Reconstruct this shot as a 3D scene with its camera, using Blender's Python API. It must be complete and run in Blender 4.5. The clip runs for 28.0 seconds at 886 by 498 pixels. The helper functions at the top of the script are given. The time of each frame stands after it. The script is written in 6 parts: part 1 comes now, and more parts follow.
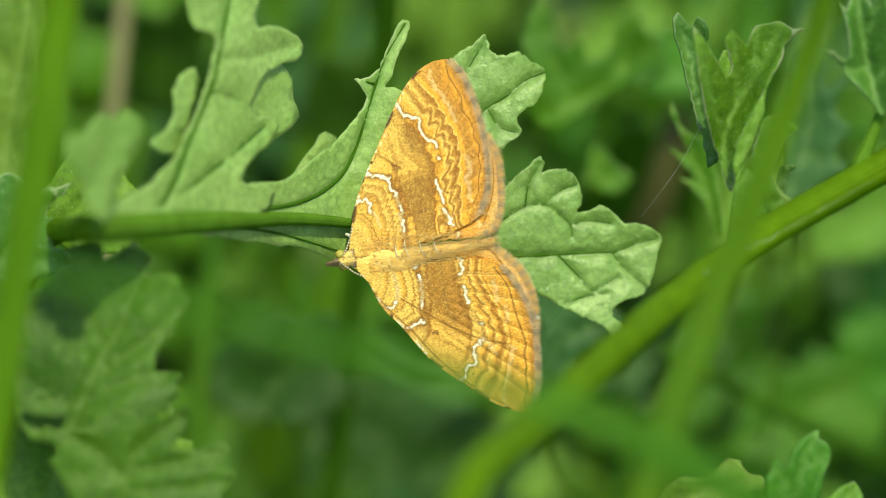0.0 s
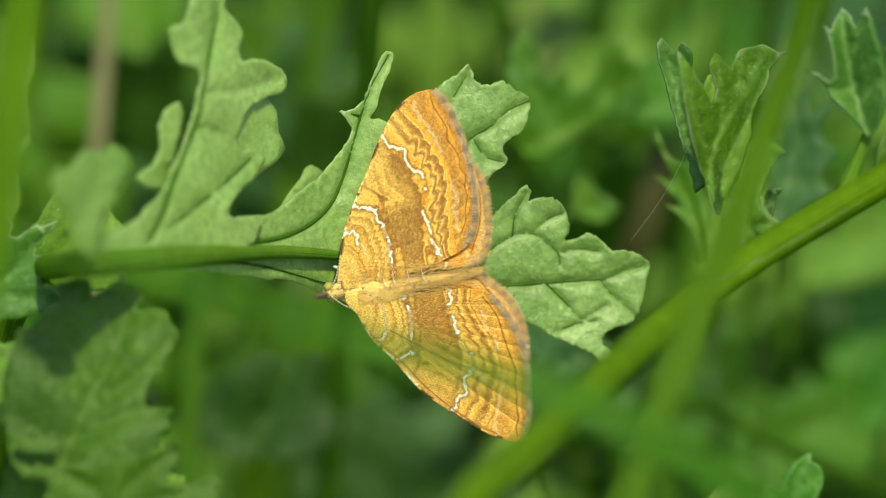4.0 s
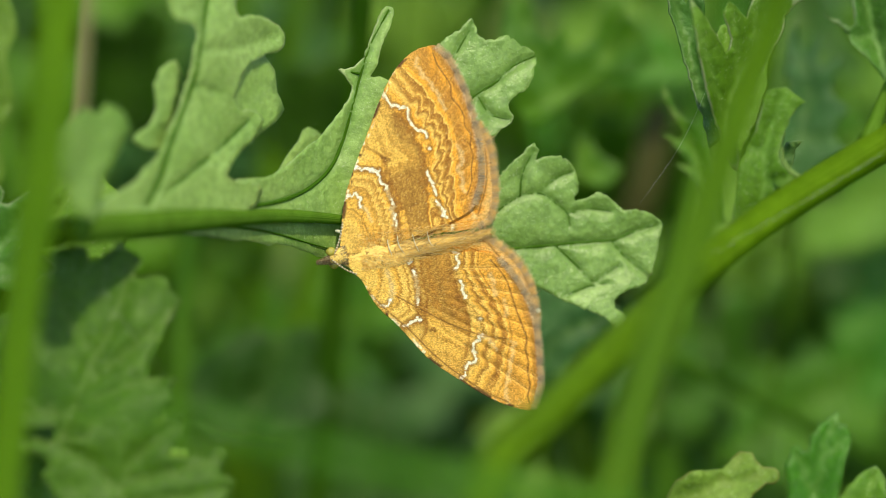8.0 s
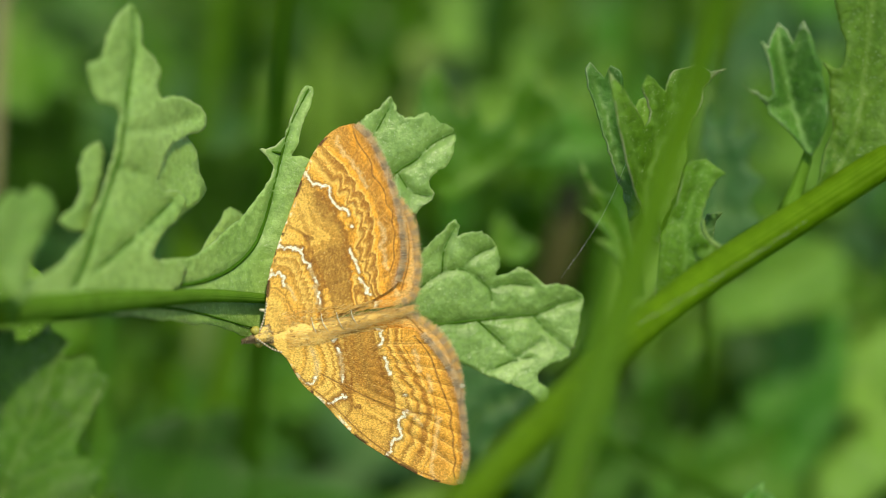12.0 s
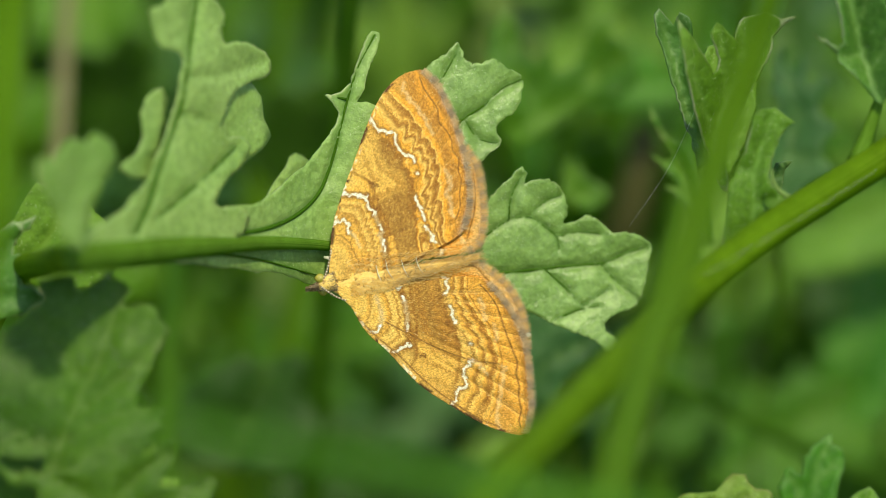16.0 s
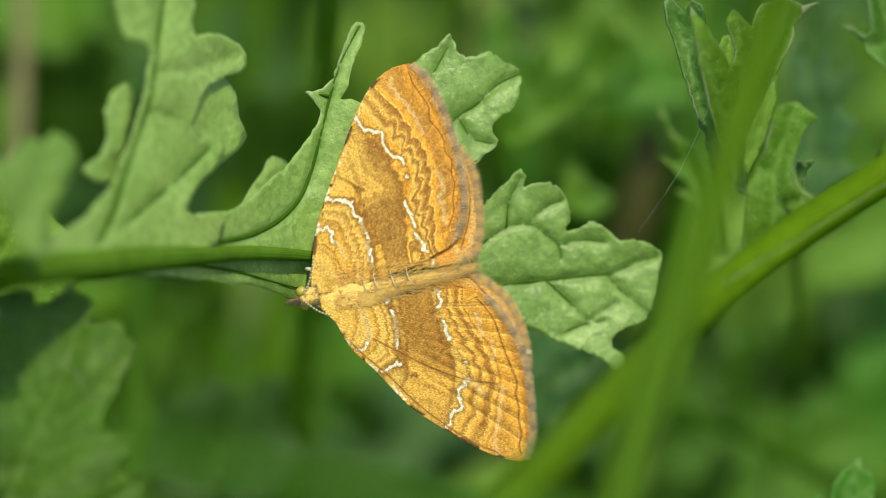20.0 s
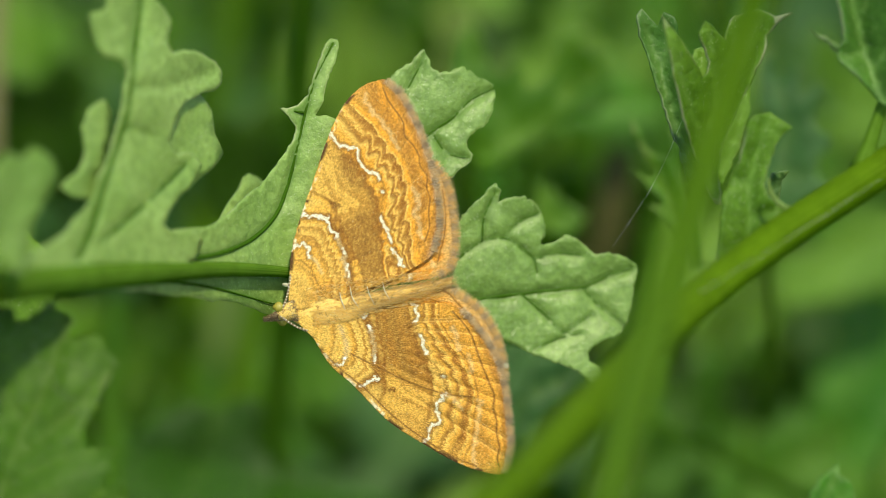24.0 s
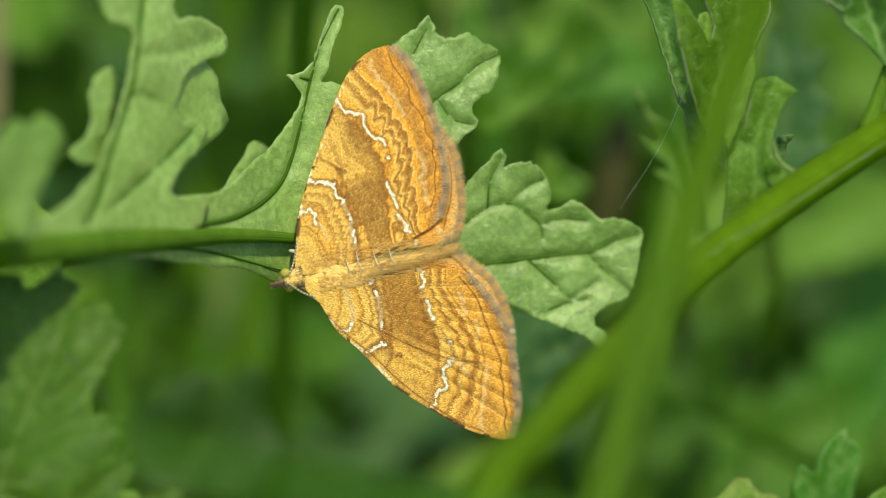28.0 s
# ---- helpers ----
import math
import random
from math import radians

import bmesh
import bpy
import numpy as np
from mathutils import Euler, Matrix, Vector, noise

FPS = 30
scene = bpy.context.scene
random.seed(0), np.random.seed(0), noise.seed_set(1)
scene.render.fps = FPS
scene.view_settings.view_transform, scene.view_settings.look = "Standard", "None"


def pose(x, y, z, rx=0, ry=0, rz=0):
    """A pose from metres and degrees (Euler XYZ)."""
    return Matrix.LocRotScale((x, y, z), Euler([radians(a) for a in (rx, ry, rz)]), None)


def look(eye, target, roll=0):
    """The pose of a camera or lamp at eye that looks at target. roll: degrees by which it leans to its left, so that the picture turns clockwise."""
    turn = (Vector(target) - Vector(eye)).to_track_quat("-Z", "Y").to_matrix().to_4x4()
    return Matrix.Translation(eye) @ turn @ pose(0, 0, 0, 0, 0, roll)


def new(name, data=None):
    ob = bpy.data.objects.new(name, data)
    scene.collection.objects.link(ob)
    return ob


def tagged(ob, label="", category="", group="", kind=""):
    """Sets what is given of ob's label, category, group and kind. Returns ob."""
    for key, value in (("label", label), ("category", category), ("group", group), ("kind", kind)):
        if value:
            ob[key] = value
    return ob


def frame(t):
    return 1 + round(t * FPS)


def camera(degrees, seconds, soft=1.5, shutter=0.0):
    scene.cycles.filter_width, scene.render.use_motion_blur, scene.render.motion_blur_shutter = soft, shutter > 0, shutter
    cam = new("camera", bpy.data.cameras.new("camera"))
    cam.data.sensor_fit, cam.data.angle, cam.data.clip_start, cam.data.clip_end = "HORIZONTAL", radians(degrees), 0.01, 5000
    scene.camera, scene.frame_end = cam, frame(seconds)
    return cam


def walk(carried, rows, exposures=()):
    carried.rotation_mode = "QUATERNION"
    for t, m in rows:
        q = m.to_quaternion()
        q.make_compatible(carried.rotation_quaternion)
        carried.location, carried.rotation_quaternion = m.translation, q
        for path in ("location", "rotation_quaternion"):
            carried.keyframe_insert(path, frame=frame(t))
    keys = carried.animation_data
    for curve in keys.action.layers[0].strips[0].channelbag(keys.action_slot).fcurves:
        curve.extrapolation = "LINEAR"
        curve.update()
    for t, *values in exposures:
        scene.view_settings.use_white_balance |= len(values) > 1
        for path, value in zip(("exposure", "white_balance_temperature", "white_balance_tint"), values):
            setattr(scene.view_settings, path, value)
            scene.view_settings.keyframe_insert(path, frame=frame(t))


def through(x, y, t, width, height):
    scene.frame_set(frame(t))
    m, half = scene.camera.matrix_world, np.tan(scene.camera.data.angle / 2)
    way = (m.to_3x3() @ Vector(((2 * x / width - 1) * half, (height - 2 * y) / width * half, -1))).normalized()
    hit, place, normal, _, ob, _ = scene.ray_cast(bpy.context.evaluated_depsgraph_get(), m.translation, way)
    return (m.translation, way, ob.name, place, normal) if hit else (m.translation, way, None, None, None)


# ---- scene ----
from mathutils.geometry import delaunay_2d_cdt

# ---- camera ----
cam = camera(6.182, 28.0, 0.8)
cam.data.dof.use_dof = True
cam.data.dof.aperture_fstop = 18.5
walk(cam, [
    (0, pose(0.01041, -0.46723, 0.57827, 63.9986, -1.4421, 2.0249)),
    (0.5, pose(0.01090, -0.46937, 0.57867, 64.1521, -1.3172, 1.9832)),
    (1, pose(0.00981, -0.46977, 0.57801, 64.2594, -1.2629, 1.8032)),
    (1.5, pose(0.00972, -0.47069, 0.57793, 64.3329, -1.1477, 1.7290)),
    (2, pose(0.00677, -0.47140, 0.57742, 64.4672, -1.2144, 1.3746)),
    (2.5, pose(0.00738, -0.47132, 0.57679, 64.5345, -1.0899, 1.3989)),
    (4.5, pose(0.00919, -0.46356, 0.57345, 64.5554, -0.4265, 1.2580)),
    (5, pose(0.00861, -0.44690, 0.56552, 64.5519, -0.4222, 1.1610)),
    (5.5, pose(0.00418, -0.44887, 0.56277, 65.1510, -0.3797, 0.4020)),
    (6, pose(0.00666, -0.44941, 0.56489, 64.8730, -0.2135, 0.8106)),
    (6.5, pose(0.00463, -0.45177, 0.56393, 65.0512, -0.1443, 0.4567)),
    (7, pose(0.00326, -0.45213, 0.56275, 64.9594, -0.1330, 0.4068)),
    (7.5, pose(0.00222, -0.45319, 0.56266, 64.8922, 0.0071, 0.3066)),
    (8, pose(0.00000, -0.45315, 0.56131, 65.0000, -0.0000, 0.0000)),
    (8.5, pose(0.00096, -0.45350, 0.56091, 65.0873, 0.0968, 0.0920)),
    (9, pose(-0.00221, -0.45373, 0.56081, 65.2073, -0.0205, -0.3893)),
    (9.5, pose(-0.00212, -0.45387, 0.56057, 65.3287, 0.1055, -0.5150)),
    (10, pose(-0.00384, -0.45470, 0.56035, 65.4355, 0.0694, -0.8063)),
    (10.5, pose(-0.00515, -0.45459, 0.56072, 65.5152, 0.1870, -1.1574)),
    (11, pose(-0.00508, -0.45635, 0.55958, 65.8486, 0.2402, -1.3644)),
    (11.5, pose(-0.00524, -0.45622, 0.55986, 65.8213, 0.3961, -1.4834)),
    (13.5, pose(-0.00389, -0.45568, 0.56236, 65.4435, 0.3516, -1.2216)),
    (14, pose(-0.00251, -0.45545, 0.56309, 65.2443, 0.4881, -0.9889)),
    (14.5, pose(-0.00167, -0.45577, 0.56309, 65.1825, 0.5044, -0.7343)),
    (15, pose(-0.00193, -0.45687, 0.56397, 65.0815, 0.5639, -0.7095)),
    (15.5, pose(-0.00102, -0.45719, 0.56376, 65.0946, 0.6264, -0.5408)),
    (16, pose(-0.00126, -0.45099, 0.56076, 65.1261, 0.5370, -0.4949)),
    (16.5, pose(-0.00019, -0.42805, 0.55009, 65.0940, 0.5384, -0.2525)),
    (17, pose(-0.00003, -0.41344, 0.54304, 65.0895, 0.5856, -0.3315)),
    (17.5, pose(-0.00083, -0.41355, 0.54287, 65.1541, 0.6563, -0.5677)),
    (18, pose(-0.00117, -0.41431, 0.54226, 65.2500, 0.6997, -0.6258)),
    (18.5, pose(-0.00043, -0.41374, 0.54229, 65.2176, 0.7544, -0.4824)),
    (19, pose(-0.00224, -0.41422, 0.54182, 65.3307, 0.6462, -0.7564)),
    (19.5, pose(-0.00187, -0.41413, 0.54186, 65.3514, 0.7123, -0.7213)),
    (20, pose(-0.00259, -0.41470, 0.54127, 65.4977, 0.7569, -0.8574)),
    (20.5, pose(-0.00291, -0.41407, 0.54118, 65.4988, 0.7851, -0.9308)),
    (22.5, pose(-0.00475, -0.41716, 0.53830, 66.0216, 1.1072, -1.3780)),
    (23, pose(-0.00491, -0.41696, 0.53804, 66.0594, 0.9877, -1.3401)),
    (23.5, pose(-0.00538, -0.41716, 0.53799, 66.0926, 1.1174, -1.5371)),
    (24, pose(-0.00534, -0.41789, 0.53820, 66.1112, 1.1446, -1.5759)),
    (24.5, pose(-0.00490, -0.41772, 0.53774, 66.1656, 1.1178, -1.4975)),
    (25, pose(-0.00503, -0.41787, 0.53774, 66.1803, 1.2196, -1.5447)),
    (25.5, pose(-0.00613, -0.41813, 0.53776, 66.2042, 1.1749, -1.6985)),
    (26, pose(-0.00546, -0.41807, 0.53777, 66.1387, 1.2389, -1.5705)),
    (26.5, pose(-0.00513, -0.41749, 0.53769, 66.0469, 1.2502, -1.5153)),
    (27, pose(-0.00529, -0.41774, 0.53786, 65.9336, 1.1062, -1.3820)),
    (27.5, pose(-0.00673, -0.41754, 0.53736, 65.9554, 1.1127, -1.6559)),
    (28, pose(-0.00719, -0.41875, 0.53708, 66.0436, 1.3410, -1.8626)),
], exposures=((0.0, 0.17, 7100, -9), (3.0, 0.1, 7100, -6), (8.0, -0.05, 7100, -2), (18.0, -0.08, 7100, -2), (28.0, -0.1, 7100, -1)))

# ---- light ----
PITCH = radians(25.0)          # the plant's face leans back by this much towards the lens
HEIGHT = 0.35                  # height of the moth above the soil, metres
FACE = Matrix.Translation((0, 0, HEIGHT)) @ Matrix.Rotation(math.pi / 2 - PITCH, 4, "X")
sun_way = (FACE.to_3x3() @ Vector((0.16, 0.6, 0.78))).normalized()
world = bpy.data.worlds.new("sky")
scene.world = world
world.use_nodes = True
sky = world.node_tree.nodes.new("ShaderNodeTexSky")
sky.sky_type, sky.sun_disc = "NISHITA", False
sky.sun_elevation = math.asin(sun_way.z)
sky.sun_rotation = math.atan2(sun_way.x, sun_way.y)
back = world.node_tree.nodes["Background"]
back.inputs["Strength"].default_value = 0.205
world.node_tree.links.new(sky.outputs["Color"], back.inputs["Color"])
sun = new("sun", bpy.data.lights.new("sun", "SUN"))
sun.data.energy, sun.data.angle, sun.data.color = 3.8, radians(3.0), (1.0, 0.92, 0.67)
sun.matrix_world = look(sun_way * 5, (0, 0, 0))


# ---- materials ----
class Nodes:
    """A small writer of node materials."""

    def __init__(self, name):
        self.mat = bpy.data.materials.new(name)
        self.mat.use_nodes = True
        self.t = self.mat.node_tree
        self.t.nodes.clear()
        self.out = self.t.nodes.new("ShaderNodeOutputMaterial")

    def node(self, kind, **ins):
        n = self.t.nodes.new("ShaderNode" + kind)
        for k, v in ins.items():
            self.set(n.inputs[k.replace("_", " ")], v)
        return n

    def set(self, socket, v):
        if isinstance(v, bpy.types.NodeSocket):
            self.t.links.new(v, socket)
        else:
            socket.default_value = (*v, 1.0) if isinstance(v, tuple) and len(v) == 3 and socket.type == "RGBA" else v

    def pos(self):
        return self.node("TexCoord").outputs["Object"]

    def attr(self, name):
        n = self.node("Attribute")
        n.attribute_name = name
        return n.outputs["Fac"]

    def noise(self, scale, detail=3.0, rough=0.55, where=None):
        n = self.node("TexNoise", Scale=scale, Detail=detail, Roughness=rough)
        self.set(n.inputs["Vector"], where or self.pos())
        return n.outputs["Fac"]

    def math(self, op, a, b=0.0, c=0.0):
        n = self.node("Math")
        n.operation = op
        for s, v in zip(n.inputs, (a, b, c)):
            self.set(s, v)
        return n.outputs[0]

    def step(self, v, lo, hi):
        """0 at lo, 1 at hi, smooth between; lo may be the larger."""
        n = self.node("MapRange")
        n.interpolation_type = "SMOOTHSTEP"
        for k, q in (("Value", v), ("From Min", lo), ("From Max", hi)):
            self.set(n.inputs[k], q)
        if lo > hi:
            for k, q in (("From Min", hi), ("From Max", lo), ("To Min", 1.0), ("To Max", 0.0)):
                n.inputs[k].default_value = q
        return n.outputs[0]

    def mix(self, f, a, b):
        n = self.t.nodes.new("ShaderNodeMix")
        n.data_type = "RGBA"
        for s, v in ((n.inputs["Factor"], f), (n.inputs[6], a), (n.inputs[7], b)):
            self.set(s, v)
        return n.outputs[2]

    def times(self, a, b):
        n = self.t.nodes.new("ShaderNodeMix")
        n.data_type, n.blend_type = "RGBA", "MULTIPLY"
        for s, v in ((n.inputs["Factor"], 1.0), (n.inputs[6], a), (n.inputs[7], b)):
            self.set(s, v)
        return n.outputs[2]

    def bump(self, h, strength, dist):
        return self.node("Bump", Height=h, Strength=strength, Distance=dist).outputs[0]

    def close(self, color, rough=0.5, normal=None, through=0.0, through_color=None, gloss=0.5, sheen=0.0):
        p = self.node("BsdfPrincipled", Roughness=rough)
        self.set(p.inputs["Base Color"], color)
        self.set(p.inputs["Specular IOR Level"], gloss)
        if sheen:
            p.inputs["Sheen Weight"].default_value = sheen
        if normal is not None:
            self.set(p.inputs["Normal"], normal)
        shader = p.outputs[0]
        if through:
            tr = self.node("BsdfTranslucent")
            self.set(tr.inputs["Color"], through_color or color)
            m = self.node("MixShader")
            self.set(m.inputs[0], through)
            self.t.links.new(shader, m.inputs[1])
            self.t.links.new(tr.outputs[0], m.inputs[2])
            shader = m.outputs[0]
        self.t.links.new(shader, self.out.inputs["Surface"])
        return self.mat


def leaf_material(name, dark, light, rib, through=0.25, rough=0.5, edge=(0.2, 0.3, 0.08), gloss=0.3):
    """Leaf flesh: blotches, lines along the veins, a net of small cells, fine glands and hairs as bump and specks,
    their sparkle painted in.
    """
    n = Nodes(name)
    big, fine = n.noise(170.0, 3.0), n.noise(2000.0, 4.0, 0.65)
    col = n.mix(n.step(big, 0.3, 0.7), dark, light)
    col = n.times(col, n.mix(n.step(fine, 0.32, 0.68), (0.79, 0.81, 0.75), (1.15, 1.13, 1.13)))
    net = n.node("TexVoronoi", Scale=720.0)
    net.feature = "DISTANCE_TO_EDGE"
    wob = n.node("VectorMath")
    wob.operation = "ADD"
    n.set(wob.inputs[0], n.pos())
    warp = n.node("TexNoise", Scale=900.0)
    n.set(warp.inputs["Vector"], n.pos())
    sc = n.node("VectorMath")
    sc.operation = "SCALE"
    n.set(sc.inputs[0], warp.outputs["Color"])
    sc.inputs["Scale"].default_value = 0.0008
    n.set(wob.inputs[1], sc.outputs[0])
    n.set(net.inputs["Vector"], wob.outputs[0])
    cell = n.step(net.outputs["Distance"], 0.0, 0.16)
    col = n.times(col, n.mix(cell, (0.93, 0.95, 0.9), (1.01, 1.01, 1.01)))
    v = n.attr("vein")
    col = n.mix(n.math("MULTIPLY", v, 0.8), col, rib)
    col = n.mix(n.math("MULTIPLY", n.step(n.math("ADD", n.attr("rim"), n.math("MULTIPLY", n.noise(1200.0), 0.1)), 0.13, 0.04), n.math("MULTIPLY", n.step(n.noise(300.0, 2.0), 0.42, 0.62), 0.6)), col, edge)
    # pale specks: glands and hairs, with their glitter put into the colour
    vor = n.node("TexVoronoi", Scale=5600.0)
    n.set(vor.inputs["Vector"], n.pos())
    speck = n.math("MULTIPLY", n.step(vor.outputs["Distance"], 0.24, 0.1), n.step(n.noise(2400.0, 2.0), 0.42, 0.56))
    col = n.mix(n.math("MULTIPLY", speck, 0.65), col, n.mix(0.55, col, (0.92, 0.97, 0.8)))
    rnd = n.node("ObjectInfo").outputs["Random"]
    col = n.times(col, n.mix(rnd, (0.86, 0.9, 0.86), (1.1, 1.06, 1.08)))
    h = n.math("ADD", n.math("ADD", n.math("MULTIPLY", n.noise(1100.0, 5.0, 0.7), 0.8), n.math("MULTIPLY", cell, 0.15)), n.math("MULTIPLY", n.noise(5200.0, 2.0, 0.6), 0.35))
    return n.close(col, rough, n.bump(h, 0.6, 0.0002), through, n.times(col, (1.2, 1.4, 0.4)), gloss)


def blade_material(name, dark, light, through=0.35):
    """Grass: fine lengthwise ribs by the attribute 'across'."""
    n = Nodes(name)
    rib = n.math("SINE", n.math("MULTIPLY", n.attr("across"), 60.0))
    col = n.mix(n.step(n.noise(60.0, 3.0), 0.3, 0.7), dark, light)
    col = n.times(col, n.mix(n.step(rib, -1.0, 1.0), (0.85, 0.87, 0.8), (1.08, 1.08, 1.1)))
    return n.close(col, 0.55, n.bump(rib, 0.3, 0.0001), through, n.times(col, (1.3, 1.4, 0.3)), 0.2)


def stem_material(name, dark, light):
    n = Nodes(name)
    streak = n.math("SINE", n.math("ADD", n.math("MULTIPLY", n.attr("across"), 38.0), n.math("MULTIPLY", n.noise(200.0), 6.0)))
    col = n.mix(n.step(streak, -0.7, 1.0), dark, light)
    col = n.times(col, n.mix(n.step(n.noise(700.0, 4.0), 0.3, 0.7), (0.85, 0.87, 0.82), (1.1, 1.1, 1.1)))
    return n.close(col, 0.6, n.bump(n.math("ADD", n.math("MULTIPLY", streak, 0.5), n.noise(1600.0)), 0.2, 0.0002), 0.42, n.times(col, (1.35, 1.4, 0.3)), 0.04)


LEAF = leaf_material("ragwort leaf", (0.175, 0.31, 0.068), (0.265, 0.415, 0.118), (0.09, 0.2, 0.022), 0.22, 0.38, (0.36, 0.42, 0.2), 0.55)
LEAF_DEEP = leaf_material("ragwort leaf deep green", (0.036, 0.125, 0.007), (0.07, 0.185, 0.015), (0.1, 0.22, 0.025), 0.25, 0.45, (0.4, 0.4, 0.24), 0.4)
LEAF_OLIVE = leaf_material("olive ragwort leaf", (0.09, 0.19, 0.015), (0.14, 0.25, 0.03), (0.16, 0.27, 0.04))
LEAF_BACK = leaf_material("ragwort leaf behind", (0.046, 0.15, 0.003), (0.092, 0.23, 0.007), (0.13, 0.26, 0.02))
LEAF_BLUE = leaf_material("ragwort leaf bluish", (0.035, 0.115, 0.03), (0.065, 0.165, 0.045), (0.1, 0.2, 0.05))
# darker leaf copy with the shade of background gaps in its colour
LEAF_GAP = leaf_material("ragwort leaf in gap shade", (0.026, 0.086, 0.003), (0.052, 0.134, 0.008), (0.08, 0.17, 0.02))
LEAF_MID = leaf_material("light ragwort leaf", (0.11, 0.25, 0.02), (0.19, 0.35, 0.05), (0.2, 0.36, 0.05))
LEAF_RUST = leaf_material("ageing ragwort leaf", (0.15, 0.27, 0.03), (0.23, 0.35, 0.06), (0.26, 0.36, 0.08), 0.25, 0.5, (0.26, 0.2, 0.07))
LEAF_FRESH = leaf_material("fresh ragwort leaf", (0.04, 0.17, 0.007), (0.075, 0.24, 0.014), (0.14, 0.3, 0.05), 0.3, 0.45, (0.2, 0.36, 0.1), 0.3)
LEAF_CRISP = leaf_material("bluish toothed ragwort leaf", (0.07, 0.2, 0.02), (0.12, 0.28, 0.05), (0.14, 0.3, 0.06), 0.25, 0.45, (0.6, 0.68, 0.45), 0.4)
LEAF_FOLD = leaf_material("folded yellow-green ragwort leaf", (0.085, 0.195, 0.01), (0.14, 0.275, 0.026), (0.16, 0.3, 0.05), 0.3, 0.5, (0.5, 0.5, 0.36), 0.3)
LEAF_SLATE = leaf_material("blue-green ragwort leaf", (0.055, 0.165, 0.02), (0.1, 0.235, 0.04), (0.15, 0.29, 0.07), 0.25, 0.45, (0.36, 0.42, 0.26), 0.35)
LEAF_UNDER = leaf_material("pale underside of a ragwort leaf", (0.25, 0.405, 0.098), (0.345, 0.5, 0.155), (0.1, 0.22, 0.03), 0.22, 0.45, (0.5, 0.56, 0.3), 0.45)
# darkened leaf copy: partial shade on the low leaves is in the colour
LEAF_SHADE = leaf_material("low ragwort leaf in shade tone", (0.042, 0.115, 0.004), (0.075, 0.175, 0.009), (0.085, 0.17, 0.015), 0.25, 0.5, (0.3, 0.4, 0.14))
LEAF_SOFT = leaf_material("soft green ragwort leaf", (0.16, 0.3, 0.055), (0.22, 0.36, 0.09), (0.15, 0.28, 0.05))
# near-black leaf copy: the shade of the thicket is in its colour
LEAF_SHADOW = leaf_material("ragwort leaf in shadow tone", (0.014, 0.055, 0.002), (0.028, 0.09, 0.004), (0.06, 0.13, 0.015))
LEAF_PALE = leaf_material("pale leaf", (0.19, 0.31, 0.06), (0.28, 0.4, 0.1), (0.3, 0.4, 0.12))
RIB = stem_material("leaf rib", (0.115, 0.245, 0.02), (0.165, 0.3, 0.04))
# brightened leaf copy: light on the upright lobe is in its colour
LEAF_LIT = leaf_material("upright ragwort leaf in sunlit tone", (0.095, 0.22, 0.013), (0.145, 0.29, 0.028), (0.17, 0.33, 0.05), 0.35, 0.5, (0.4, 0.42, 0.3), 0.3)
VEIN = stem_material("leaf vein", (0.06, 0.155, 0.012), (0.09, 0.2, 0.02))
STEM = stem_material("ragwort stem", (0.115, 0.225, 0.007), (0.155, 0.275, 0.015))
BLADE = blade_material("grass", (0.08, 0.19, 0.003), (0.125, 0.255, 0.008), 0.45)
# brightened copy of the grass, sunlight mixed into the colour
BLADE_SUN = blade_material("grass in sunlit tone", (0.1, 0.225, 0.004), (0.15, 0.3, 0.009), 0.45)
BLADE_DEEP = blade_material("grass deep", (0.045, 0.14, 0.006), (0.085, 0.2, 0.012))
LOW_GREEN = blade_material("grass fresh", (0.065, 0.2, 0.012), (0.1, 0.26, 0.02))
BLADE_PALE = blade_material("grass pale", (0.17, 0.28, 0.06), (0.23, 0.34, 0.1))
BLADE_BROWN = blade_material("grass withered", (0.085, 0.085, 0.026), (0.115, 0.112, 0.038))
# darkened copy of the grass, shade mixed into the colour
BLADE_SHADE = blade_material("grass in shade tone", (0.03, 0.1, 0.004), (0.06, 0.16, 0.01))
BLADE_DRY = blade_material("grass dry", (0.3, 0.27, 0.14), (0.42, 0.38, 0.22))


def soil_material():
    n = Nodes("soil")
    col = n.mix(n.step(n.noise(60.0, 5.0), 0.35, 0.65), (0.03, 0.045, 0.012), (0.06, 0.055, 0.03))
    col = n.mix(n.step(n.noise(12.0, 3.0), 0.45, 0.62), col, (0.04, 0.08, 0.015))
    return n.close(col, 0.95, n.bump(n.noise(200.0, 5.0), 0.8, 0.004))


SOIL = soil_material()

# ---- builders ----
ANCHOR = {}


def thing(name, at, label, category, group="", kind=""):
    """An empty at its base, in millimetres on the plant's face; x right, y up along the face, z out of it."""
    ob = new(name)
    ob.empty_display_size = 0.005
    ob.matrix_world = FACE @ Matrix.Translation(Vector(at) * 0.001)
    ANCHOR[ob.name] = np.array(at, float)
    return tagged(ob, label, category, group, kind)


